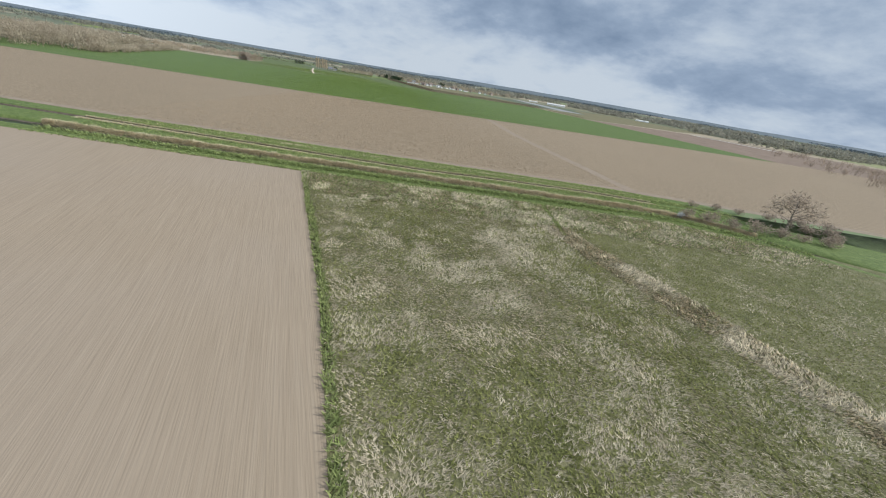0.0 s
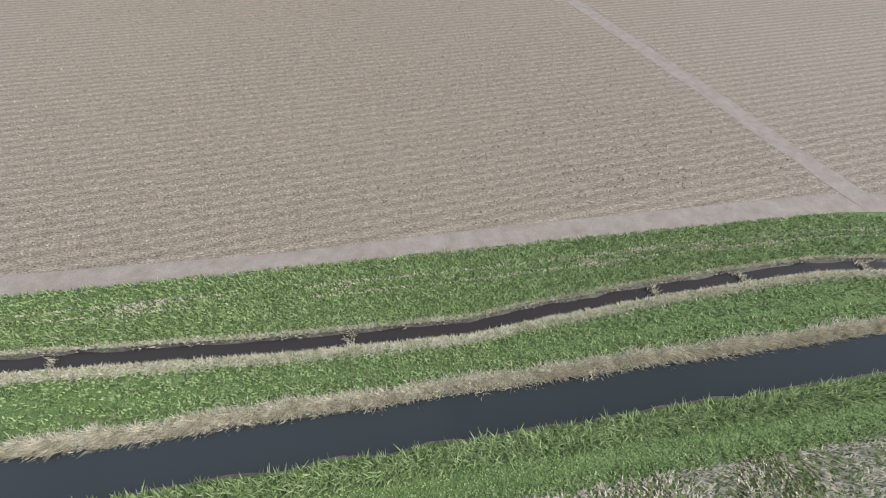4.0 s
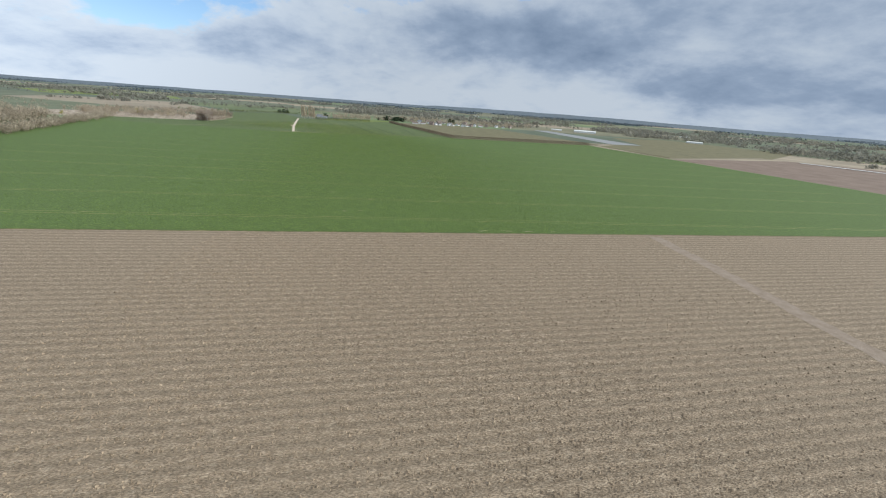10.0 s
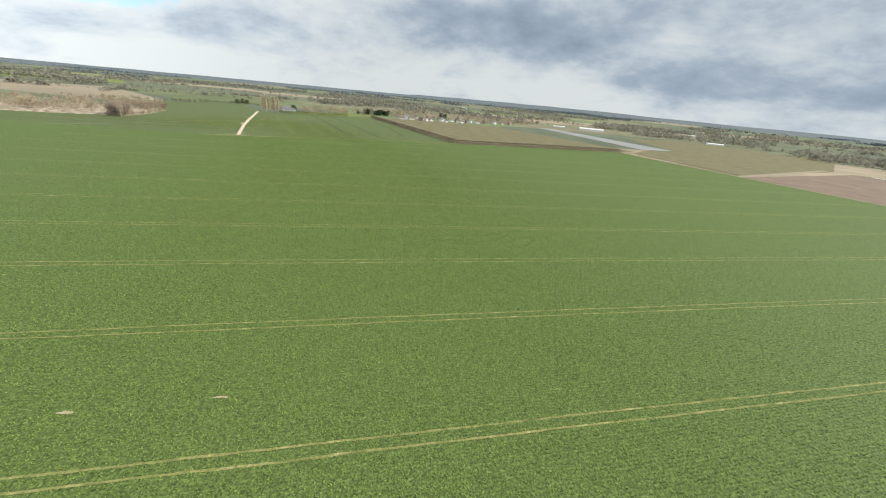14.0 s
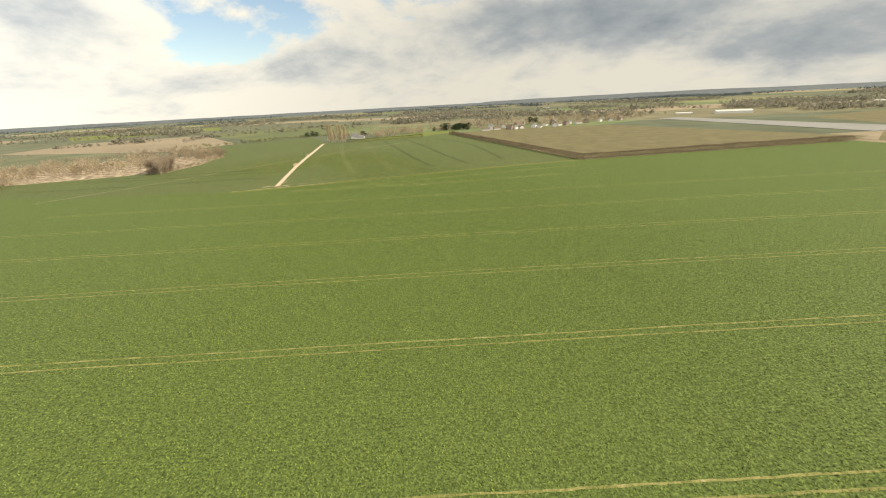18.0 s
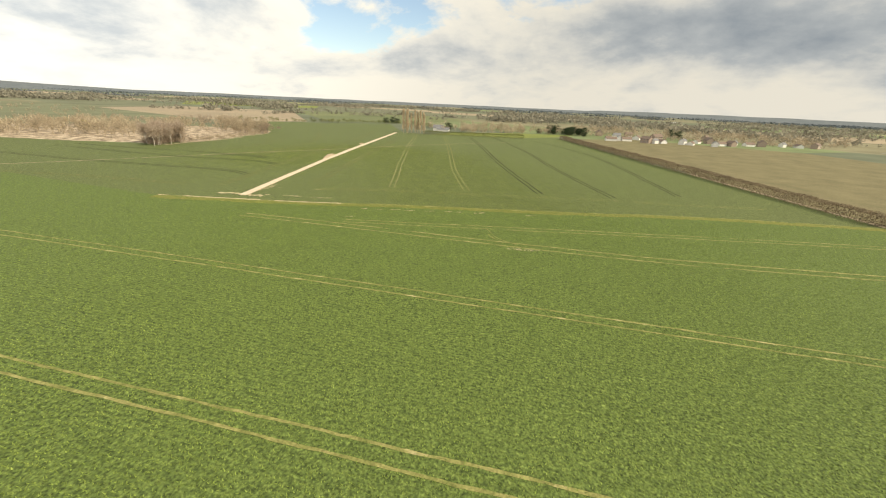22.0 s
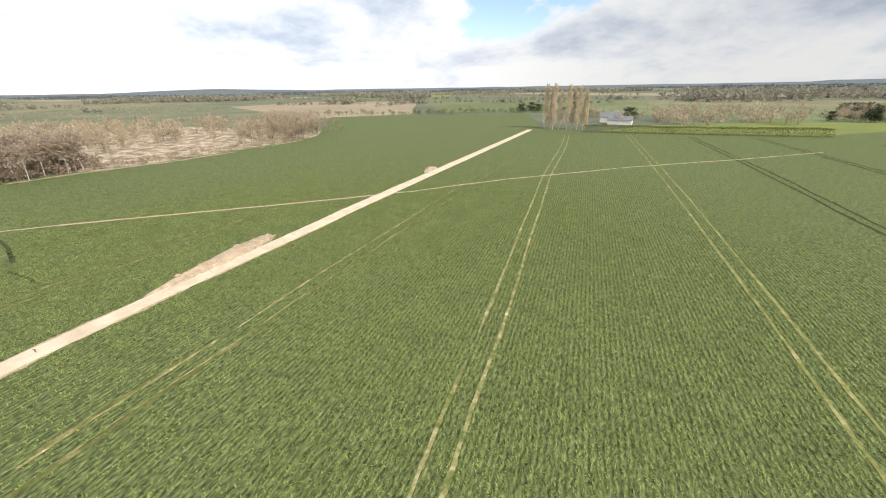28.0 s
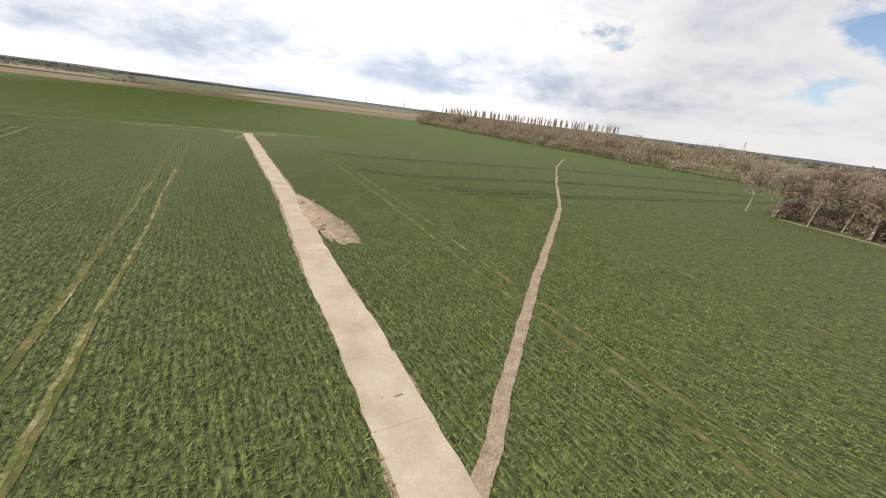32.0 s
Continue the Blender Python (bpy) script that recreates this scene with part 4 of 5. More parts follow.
def build_weeds():
    n = 270000
    x, y = rng.uniform(-30, 90, n), rng.uniform(4, 84, n)
    left = np.interp(y, [5, 31, 57.9, 78.6], [-0.5, -9.5, -20.3, -28.5])
    top = 79.3 + bend(x)
    ok = (x > left) & (y < top) & (rng.random(n) < 1.15 - np.abs(x - 12) / 75)
    x, y, left, top = x[ok], y[ok], left[ok], top[ok]
    m = len(x)
    edge = x - left < 0.7 + 0.9 * fbm(x, y, 3, 66)
    bed = y > 62.5 + 6.5 * fbm(x, y, 9, 71)  # the taller weeds beside the river
    band = dist_line(x, y, WEED_BAND[1:]) < 2.0 + 2.2 * fbm(x, y, 5, 77)
    lawn = x > np.interp(y, [24, 66], [47, 29])
    s = 0.62 * fbm(x, y, 11, 70) + 0.22 * fbm(x, y, 1.2, 80) + 0.36 * band + 0.17 * bed - 0.16 * (lawn & ~bed)
    dead = (s + rng.normal(0, 0.17, m) > 0.40) & ~(edge & (rng.random(m) < 0.7))
    track = (np.abs(x - 25.8) < 0.5) & (y > 62)
    dead = np.where(bed, rng.random(m) < 0.30 + 0.5 * fbm(x, y, 0.9, 73), dead) & ~track
    drift = 2 * np.pi * fbm(x, y, 7, 33) * 1.8 + rng.normal(0, 0.6, m)
    tall = bed | (band & (rng.random(m) < 0.6))
    k = dead & tall
    stuff("tall_dead_weeds", blades(x[k], y[k], 0.03, rng.uniform(0.2, 0.42, k.sum()), 0.20, 1.3, 3, drift[k]), pale_stalk, "whitish dead weed leaves lying thick beside the bank", "weeds")
    k = dead & ~tall
    stuff("dead_weeds", blades(x[k], y[k], 0.03, rng.uniform(0.13, 0.25, k.sum()), 0.062, 2.2, 4, drift[k]), straw_stalk, "straw-coloured dead weed stalks in combed drifts", "weeds")
    k = ~dead & ((rng.random(m) < np.where(bed, 0.7, 0.75)) | edge)
    h = rng.uniform(0.12, 0.28, m) * np.where(lawn & ~bed, 0.6, 1.0) + 0.22 * edge + 0.12 * bed
    olive = k & ~bed & ~edge
    stuff("olive_grass", blades(x[olive], y[olive], 0.03, h[olive], 0.13, 1.6), olive_blade, "low olive grass between the dead stalks", "grass")
    k &= ~olive
    stuff("green_weeds", blades(x[k], y[k], 0.03, h[k], 0.18, 1.2), green_blade, "fresh green weeds along the field boundary and bank", "weeds")


build_weeds()


def build_banks():
    n = 110000
    x, v = rng.uniform(-85, 85, n), rng.uniform(79.2, 107.3, n)
    ok = (rng.random(n) < 1.25 - np.abs(x - 4) / 85) & ~((v > 84.4) & (v < 90.2)) & ~((v > 94.8) & (v < 97.15) & (x < 60))
    x, v = x[ok], v[ok]
    y = v + bend(x) + ditch_shift(x, v)
    # paler dry patches along the middle of the north bank
    s = 0.75 * fbm(x, v * 3, 8, 21) + 0.3 * (np.abs(v - 102.2) < 0.22) + 0.3 * (np.abs(v - 103.9) < 0.22) + 0.12 * (np.abs(v - 103) < 1.5)
    dry = s + rng.normal(0, 0.05, len(x)) > 0.66
    near = v < 85
    high = np.where(near & (v > 82.6), 0.75, 0.32) * rng.uniform(0.6, 1.2, len(x))
    zz = np.interp(v, [p[0] for p in PROFILE], [p[1] for p in PROFILE])
    mown = (near & (np.abs(v - 81.2) < 0.9)) | (np.abs(v - 92.1) < 0.22)
    high = np.where(mown, 0.12, high)
    k = ~dry
    stuff("bank_grass", blades(x[k], y[k], zz[k], high[k], 0.19, 1.2), bank_blade, "lush green grass on the river banks", "grass")
    stuff("dry_grass", blades(x[dry], y[dry], zz[dry], high[dry] * 0.8, 0.16, 0.9), straw, "dry pale grass in streaks along the bank", "grass")
    # reeds on the far bank, and flattened straw beside the ditch
    n = 52000
    x = rng.uniform(-90, 80, n)
    c = rng.random(n)
    v = np.where(c < 0.5, 89.5 + rng.normal(0.2, 0.36, n) + 0.5 * (fbm(x, x * 0, 7, 31) - 0.5), 94.5 + rng.normal(0, 0.28, n))
    v = np.where(c > 0.86, 97.25 + rng.normal(0, 0.15, n), v)
    ridge = (c > 0.5) & (c < 0.86)
    gap = np.where(ridge, 1.0, fbm(x, v * 0, 9, 33))
    ok = (gap > 0.20) & ~((v > 93) & (x > 62))
    k = ok & ridge
    xr, vr = x[k], v[k]
    zr = np.interp(vr, [p[0] for p in PROFILE], [p[1] for p in PROFILE])
    stuff("straw_ridge", blades(xr, vr + bend(xr) + ditch_shift(xr, vr), zr, 0.26, 0.16, 1.8), straw, "bleached straw raked along the ditch", "straw")
    ok &= ~ridge
    x, v = x[ok], v[ok]
    zz = np.interp(v, [p[0] for p in PROFILE], [p[1] for p in PROFILE])
    hi = np.where(v < 92, 0.22 + 0.6 * fbm(x, v, 1.6, 37), 0.3) * rng.uniform(0.5, 1.2, len(x))
    stuff("dead_reeds", blades(x, v + bend(x) + ditch_shift(x, v), zz, hi, 0.11, 1.15, 4), straw, "bleached dead reeds lining the water's edge", "reeds")
    # tufts that grow across the ditch
    n = 200
    cx = np.array([-46.5, -15.8, 21.6, 34.0, 52.0])[rng.integers(0, 5, n)]
    x = cx + rng.normal(0, 0.35, n)
    v = rng.uniform(94.6, 97.2, n)
    stuff("ditch_tufts", blades(x, v + bend(x) + ditch_shift(x, v), -0.7, 0.8, 0.16, 0.7), straw, "clumps of dead sedge bridging the ditch", "sedge")


build_banks()


def build_clods():
    n = 270000
    x = rng.uniform(-95, 62, n)
    row = rng.integers(0, 94, n)
    u = row * 1.85 + rng.normal(0, 0.27, n) + (rng.random(n) < 0.35) * rng.normal(0, 0.7, n)
    a = radians(ROWS_A)
    y = 108 + u / math.cos(a) + math.tan(a) * (x + 20)
    flown = np.interp(y, [110, 200, 280], [-12, -43, -55])
    ok = (y > 111.5 + bend(x)) & (y < EDGE(x) - 0.8) & (rng.random(n) < 1.2 - np.abs(x - flown) / 75) & (dist_line(x, y, PLOUGH_PATH) > 2.1)
    ok &= fbm(x, y, 6, 50) > 0.2
    x, y = x[ok], y[ok]
    m = len(x)
    r = rng.gamma(2.3, 0.036, m).clip(0.04, 0.26)
    ang = rng.uniform(0, 6.28, m)
    ring = [np.stack([x + np.cos(ang + k * 2.094) * r * rng.uniform(0.7, 1.2, m), y + np.sin(ang + k * 2.094) * r * rng.uniform(0.7, 1.2, m), np.full(m, 0.03)], 1) for k in range(3)]
    tip = np.stack([x + rng.normal(0, 0.2, m) * r, y + rng.normal(0, 0.2, m) * r, 0.04 + r * rng.uniform(0.7, 1.2, m)], 1)
    V = np.stack([*ring, tip], 1).reshape(-1, 3)
    o = np.arange(m) * 4
    F = np.concatenate([np.stack([o + k, o + (k + 1) % 3, o + 3], 1) for k in range(3)])
    stuff("soil_clods", (V, F), clod_soil, "brown earth clods lying along the plough rows", "clods")


build_clods()


# ---- trees and hedges ----
def prism(p, q, r0, r1, sides=5):
    p, q = np.array(p, float), np.array(q, float)
    d = q - p
    d /= np.linalg.norm(d)
    s = np.cross(d, (0.3, 0.2, 0.93) if abs(d[2]) < 0.9 else (1, 0, 0))
    s /= np.linalg.norm(s)
    t = np.cross(d, s)
    a = np.arange(sides) * 2 * np.pi / sides
    c = np.cos(a)[:, None] * s + np.sin(a)[:, None] * t
    V = np.concatenate([p + c * r0, q + c * r1])
    i = np.arange(sides)
    j = (i + 1) % sides
    return V, np.concatenate([np.stack([i, j, j + sides], 1), np.stack([i, j + sides, i + sides], 1)])


def twigs(c, r, n, size, g, up=0.4):
    """n thin triangles in an ellipsoid round c with radii r, thicker outside."""
    d = g.normal(0, 1, (n, 3))
    d /= np.linalg.norm(d, axis=1)[:, None]
    p = np.array(c) + d * np.array(r) * (g.random((n, 1)) ** 0.45)
    way = d + g.normal(0, 0.5, (n, 3)) + (0, 0, up)
    way /= np.linalg.norm(way, axis=1)[:, None]
    side = np.cross(way, g.normal(0, 1, (n, 3)))
    side /= np.linalg.norm(side, axis=1)[:, None]
    L = size * g.uniform(0.6, 1.4, (n, 1))
    V = np.stack([p - side * L * 0.2, p + side * L * 0.2, p + way * L], 1).reshape(-1, 3)
    return V, np.arange(3 * n).reshape(-1, 3)


def tree_shape(kind, seed, high, detail=1.0):
    """Arrays of a tree's trunk with limbs, and of its crown."""
    g = np.random.default_rng(seed)
    wood, crown = [], []
    if kind == "poplar":
        wood.append(prism((0, 0, -0.1), (0.1, 0, high * 0.95), high * 0.018, 0.03))
        for k in range(int(64 * detail)):
            z = high * (0.05 + 0.83 * k / (64 * detail))
            a = g.uniform(0, 6.28)
            r = high * 0.075 * (1 - 0.55 * z / high)
            q = (math.cos(a) * r, math.sin(a) * r, z + high * 0.12)
            wood.append(prism((0, 0, z), q, 0.06, 0.02, 3))
            crown.append(twigs(q, (r * 0.7, r * 0.7, high * 0.07), int(30 * detail), 0.7, g, 2.5))
    elif kind == "bush":
        for k in range(5):
            a = g.uniform(0, 6.28)
            wood.append(prism((0, 0, -0.1), (math.cos(a) * high * 0.35, math.sin(a) * high * 0.35, high * 0.7), 0.07, 0.02, 3))
        for k in range(7):
            a, r = g.uniform(0, 6.28), high * g.uniform(0.1, 0.5)
            crown.append(twigs((math.cos(a) * r, math.sin(a) * r, high * g.uniform(0.3, 0.68)), (high * 0.32, high * 0.32, high * 0.3), int(70 * detail), high * 0.13, g))
    elif kind == "evergreen":
        wood.append(prism((0, 0, -0.1), (0, 0, high * 0.8), high * 0.03, 0.03))
        for k in range(16):
            z = high * g.uniform(0.16, 0.86)
            r = high * 0.34 * math.sqrt(max(0.08, 1 - (2 * z / high - 0.95) ** 2))
            a, q = g.uniform(0, 6.28), r * g.uniform(0.3, 0.75)
            wood.append(prism((0, 0, z * 0.8), (math.cos(a) * q, math.sin(a) * q, z), 0.08, 0.03, 3))
            crown.append(twigs((math.cos(a) * q, math.sin(a) * q, z), (r * 0.55, r * 0.55, high * 0.13), int(75 * detail), high * 0.075, g, 0.1))
    else:  # spreading tree or birch
        spread = 0.30 if kind == "tree" else 0.18
        stout = 1.0 if kind == "tree" else 0.55
        fork = high * 0.22
        lean = g.normal(0, 0.04, 2) * high
        wood.append(prism((0, 0, -0.1), (lean[0] * 0.4, lean[1] * 0.4, fork), high * 0.022 * stout, high * 0.016 * stout, 6))
        wood.append(prism((lean[0] * 0.4, lean[1] * 0.4, fork), (lean[0], lean[1], high * 0.85), high * 0.015 * stout, 0.03, 5))
        for k in range(int(13)):
            z = g.uniform(fork * 0.7, high * 0.72)
            a = k * 2.4 + g.uniform(-0.5, 0.5)
            r = high * spread * g.uniform(0.5, 1.1) * (1.15 - 0.6 * z / high)
            s = (lean[0] * z / high, lean[1] * z / high, z)
            q = (s[0] + math.cos(a) * r, s[1] + math.sin(a) * r, min(high * 0.95, z + high * g.uniform(0.12, 0.3)))
            wood.append(prism(s, q, high * 0.008 * stout, 0.02, 4))
            for m in range(2):
                b = a + g.uniform(-0.9, 0.9)
                q2 = (q[0] + math.cos(b) * r * 0.5, q[1] + math.sin(b) * r * 0.5, min(high, q[2] + high * 0.08))
                wood.append(prism(q, q2, 0.03, 0.01, 3))
            crown.append(twigs(q, (high * 0.16, high * 0.16, high * 0.15), int(85 * detail), high * 0.05, g))
        crown.append(twigs((lean[0], lean[1], high * 0.82), (high * 0.13, high * 0.13, high * 0.16), int(90 * detail), high * 0.055, g))
    return join(wood), join(crown)


def tree(name, kind, seed, high, leaf, trunk_mat, label, category="tree", group="", detail=1.0):
    w, c = tree_shape(kind, seed, high, detail)
    top = tagged(empty(name), label, category, group)
    mesh_np("trunk", w[0], w[1], trunk_mat, top)
    mesh_np("crown", c[0], c[1], leaf, top)
    return top


def thicket(name, kinds, pts, high, leaf, label, category="woodland", detail=0.35, seed=1, spread=0.2, with_wood=True):
    """Many trees or bushes joined: for woods and hedges that nobody could count."""
    g = np.random.default_rng(seed)
    shapes = []
    for k in range(5):
        w, c = tree_shape(kinds[k % len(kinds)], seed * 10 + k, 1.0 * 6, detail)
        shapes.append(join([w, c]) if with_wood else c)
    out = []
    for x, y in pts:
        V, F = shapes[g.integers(0, 5)]
        s = high / 6.0 * g.uniform(1 - spread * 1.6, 1 + spread * 1.6)
        a = g.uniform(0, 6.28)
        c, si = math.cos(a), math.sin(a)
        out.append((np.stack([(V[:, 0] * c - V[:, 1] * si) * s + x, (V[:, 0] * si + V[:, 1] * c) * s + y, V[:, 2] * s * g.uniform(0.85, 1.15)], 1), F))
    return stuff(name, join(out), leaf, label, category)


def line_pts(pts, step, side, g):
    X, Nn, q = along(pts, step)
    o = g.normal(0, side, len(X))
    return X + Nn * o[:, None] + g.normal(0, step * 0.3, X.shape)


def area_pts(poly, n, g):
    P = np.array(poly, float)
    lo, hi = P.min(0), P.max(0)
    out = []
    while len(out) < n:
        x, y = g.uniform(lo, hi)
        inside = False
        for (ax, ay), (bx, by) in zip(P, np.roll(P, -1, 0)):
            if (ay > y) != (by > y) and x < (bx - ax) * (y - ay) / (by - ay) + ax:
                inside = not inside
        if inside:
            out.append((x, y))
    return np.array(out)


def hedge(name, pts, high, thick, leaf, label, density=95, group=""):
    """A clipped hedge: a mass of twigs and leaves between two upright sides, over real stems."""
    X, Nn, q = along(pts, 0.5)
    L = q[-1]
    n = int(L * density)
    s = rng.uniform(0, L, n)
    px, py = np.interp(s, q, X[:, 0]), np.interp(s, q, X[:, 1])
    nx, ny = np.interp(s, q, Nn[:, 0]), np.interp(s, q, Nn[:, 1])
    top = high * (0.86 + 0.28 * fbm(s, s * 0, 6.0, 90))
    shell = rng.random(n) < 0.6
    o = np.where(shell, np.sign(rng.normal(0, 1, n)) * thick / 2 * rng.uniform(0.8, 1.05, n), rng.uniform(-0.5, 0.5, n) * thick)
    z = np.where(shell, rng.uniform(0.02, 1, n), rng.uniform(0.8, 1.0, n)) * top
    c = np.stack([px + nx * o, py + ny * o, z], 1)
    d = rng.normal(0, 1, (n, 3)) + (0, 0, 0.8)
    d /= np.linalg.norm(d, axis=1)[:, None]
    w = np.cross(d, rng.normal(0, 1, (n, 3)))
    w /= np.linalg.norm(w, axis=1)[:, None]
    size = rng.uniform(0.2, 0.45, (n, 1)) * min(1.0, high / 2)
    V = np.stack([c - w * size * 0.35, c + w * size * 0.35, c + d * size], 1).reshape(-1, 3)
    V[:, 2] = np.maximum(V[:, 2], 0.0)
    thing = tagged(empty(name, *X[0], 0.0), label, "hedge", group)
    off = np.array([X[0][0], X[0][1], 0])
    mesh_np("foliage", V - off, np.arange(3 * n).reshape(-1, 3), leaf, thing)
    stems = [prism((x, y, -0.05), (x + rng.normal(0, 0.15), y + rng.normal(0, 0.15), high * 0.8), 0.05, 0.02, 3) for x, y in X[::12]]
    for sv, sf in stems:
        mesh_np("stem", sv - off, sf, bark, thing)
    return thing


hedge("field_hedge", [(-21.6, 625.0), (-60, 711), (-100, 801), (-127, 863)], 3.3, 4.0, hedge_twig, "clipped leafless reddish-brown hedge beside the wheat", 190)
hedge("field_hedge", [(-21.6, 625.0), (60, 645.5), (157, 668.5)], 3.3, 4.2, hedge_twig, "clipped leafless brown hedge along the stubble field", 190)
hedge("garden_hedge", [(-240, 803), (-200, 819), (-165, 833.5), (-157.5, 838)], 3.2, 3.0, hedge_green, "low yellow-green clipped hedge before the paddock", 150)
hedge("field_hedge", [(157, 668.5), (170, 628), (200, 558)], 1.6, 2.0, hedge_twig, "thin straggling hedge at the wheat's corner", 40)

# tall poplars at the end of the track
pop = tree("poplar", "poplar", 5, 20.0, poplar_twig, poplar_twig, "tall slender leafless tan poplar at the end of the track", group="poplars by the track")
pop.matrix_basis = pose(-261.5, 806.5, 0) @ Matrix.Diagonal((0.72, 0.72, 1.0, 1))
for k, (x, y, s) in enumerate([(-259.0, 808, 0.93), (-257.2, 806.5, 1.0), (-254.8, 808.5, 0.86), (-251.0, 809, 0.98), (-249.4, 811, 0.9), (-246.3, 810, 0.95), (-244.2, 812, 0.88), (-243.0, 811, 0.8)]):
    c = copy_thing(pop, pose(x, y, 0, 0, 0, k * 47))
    c.scale = (s * 0.72, s * 0.72, s)

# river bend: bare tree, dark bushes
tree("bare_tree", "tree", 11, 9.0, twig_grey, bark, "spreading leafless tree beside the river").matrix_basis = pose(94.0, 90.5, 0) @ Matrix.Diagonal((1.9, 1.9, 1.1, 1))
shrub = tree("bush", "bush", 12, 3.0, twig_grey, bark, "dark leafless bush on the river bank", "bush", "bushes at the river bend")
shrub.matrix_basis = pose(66, 89.5, 0)
for k, (x, y, s) in enumerate([(71, 88, 1.1), (76, 86.5, 0.9), (81, 85, 1.25), (87, 84, 1.0), (92, 83, 0.8), (98, 82, 1.1), (104, 88, 1.2), (76, 103.5, 0.7), (83, 103, 0.8), (90, 102.5, 0.7), (98, 101, 0.8), (106, 99.5, 0.9), (112, 97, 1.1), (101, 92, 0.9)]):
    c = copy_thing(shrub, pose(x, y, 0, 0, 0, k * 71))
    c.scale = (s * 1.2, s * 1.2, s)
tree("thorn_bush", "bush", 14, 1.6, white_wall, bark, "small bush in white blossom by the water", "bush").matrix_basis = pose(64.0, 89.0, 0)

# birch copse at the wheat's western corner, with single trees along the wood's edge
birch = tree("birch_tree", "birch", 21, 9.5, birch_twig, birch_bark, "slim leafless birch with a pale trunk at the wood's edge", group="birches of the copse")
birch.matrix_basis = pose(-304.5, 619.5, 0)
g0 = np.random.default_rng(3)
for k in range(26):
    u = k / 25
    c = copy_thing(birch, pose(-305 - u * 5 + g0.normal(0, 1.6) - (k % 3) * 3.2, 618 + u * 19 + g0.normal(0, 0.8), 0, g0.normal(0, 4), g0.normal(0, 4), g0.uniform(0, 360)))
    c.scale = [g0.uniform(0.85, 1.2)] * 3
single = tree("field_tree", "tree", 24, 7.5, twig_grey, bark, "leafless tree standing at the wood's corner")
single.matrix_basis = pose(-323.5, 709, 0)
for x, y, s in [(-326.5, 707, 0.85), (-322, 704, 0.7), (-328, 712, 0.9)]:
    copy_thing(single, pose(x, y, 0, 0, 0, x * 37)).scale = (s, s, s)
willow = tree("willow_tree", "tree", 27, 7.0, willow_leaf, bark, "round willow with bright yellow-green buds")
willow.matrix_basis = pose(-392, 634, 0)
for x, y, s in [(-372, 655, 0.55), (-470, 660, 0.6), (-410, 560, 0.7)]:
    copy_thing(willow, pose(x, y, 0, 0, 0, x * 31)).scale = (s, s, s)

gw = np.random.default_rng(17)
thicket("wood_edge_scrub", ["bush", "tree"], line_pts([(-308, 640), (-309, 655), (-316, 682), (-325, 706)], 1.6, 1.2, gw), 2.6, twig_tan, "leafless brown scrub along the wheat's edge", "scrub", 0.45, 31)
thicket("clearing_brush", ["bush"], area_pts([(-315, 640), (-330, 705), (-430, 690), (-500, 580), (-420, 585), (-330, 630)], 170, gw), 1.1, twig_tan, "low dead scrub and brash in the clearing", "scrub", 0.2, 33)
thicket("woodland", ["tree", "birch"], area_pts([(-319, 684), (-327, 711), (-350, 736), (-395, 730), (-372, 704), (-345, 690)], 80, gw), 7.5, twig_tan, "leafless grey-brown trees at the wood's northern corner", "woodland", 0.45, 35)
thicket("woodland", ["tree", "bush", "birch"], area_pts([(-345, 628), (-352, 690), (-395, 712), (-470, 660), (-440, 590), (-395, 600)], 130, gw), 7.0, twig_tan, "leafless tan-brown woodland behind the clearing", "woodland", 0.4, 46)
thicket("woodland", ["tree", "bush", "tree"], area_pts([(-262, 330), (-300, 330), (-333, 430), (-373, 518), (-440, 520), (-420, 400), (-350, 290), (-280, 240)], 560, gw), 9.8, twig_tan, "leafless grey-brown woodland along the western field edge", "woodland", 0.3, 36)
thicket("woodland", ["tree", "bush"], area_pts([(-330, 720), (-345, 750), (-470, 800), (-520, 700), (-440, 715)], 150, gw), 4.0, twig_grey, "scrubby woodland behind the clearing", "woodland", 0.25, 37)
thicket("scattered_scrub", ["bush", "tree"], area_pts([(-460, 720), (-540, 600), (-900, 480), (-1000, 700), (-760, 820), (-560, 785)], 320, gw), 3.2, twig_tan, "scattered leafless scrub over rough pasture", "scrub", 0.2, 45)
thicket("wood_margin", ["bush"], line_pts([(-262, 300), (-290, 370), (-330, 460), (-362, 530), (-383, 574), (-400, 592)], 1.3, 3.0, gw), 5.5, twig_tan, "dense leafless undergrowth along the wood's foot", "scrub", 0.35, 42)
thicket("copse_undergrowth", ["bush"], area_pts([(-304, 619), (-309, 640), (-322, 642), (-318, 618)], 60, gw), 3.5, twig_grey, "leafless undergrowth between the birches", "scrub", 0.4, 43)
thicket("woodland", ["tree", "bush"], area_pts([(262, 205), (306, 280), (375, 395), (378, 455), (470, 500), (560, 420), (470, 240), (330, 150)], 240, gw), 6.0, twig_grey, "grey leafless woodland east of the ploughed field", "woodland", 0.25, 44)
thicket("hedgerow", ["bush", "tree"], line_pts([(-455, 800), (-407, 834), (-366, 896), (-325, 917), (-272, 905)], 3.0, 2.0, gw), 4.2, spring_leaf, "overgrown hedgerow coming into leaf", "hedgerow", 0.35, 38)
thicket("garden_trees", ["tree", "bush", "birch"], area_pts([(-235, 845), (-175, 880), (-125, 950), (-160, 1000), (-250, 960), (-280, 890)], 150, gw), 6.5, twig_tan, "leafless garden trees round the farmhouse", "trees", 0.35, 39)
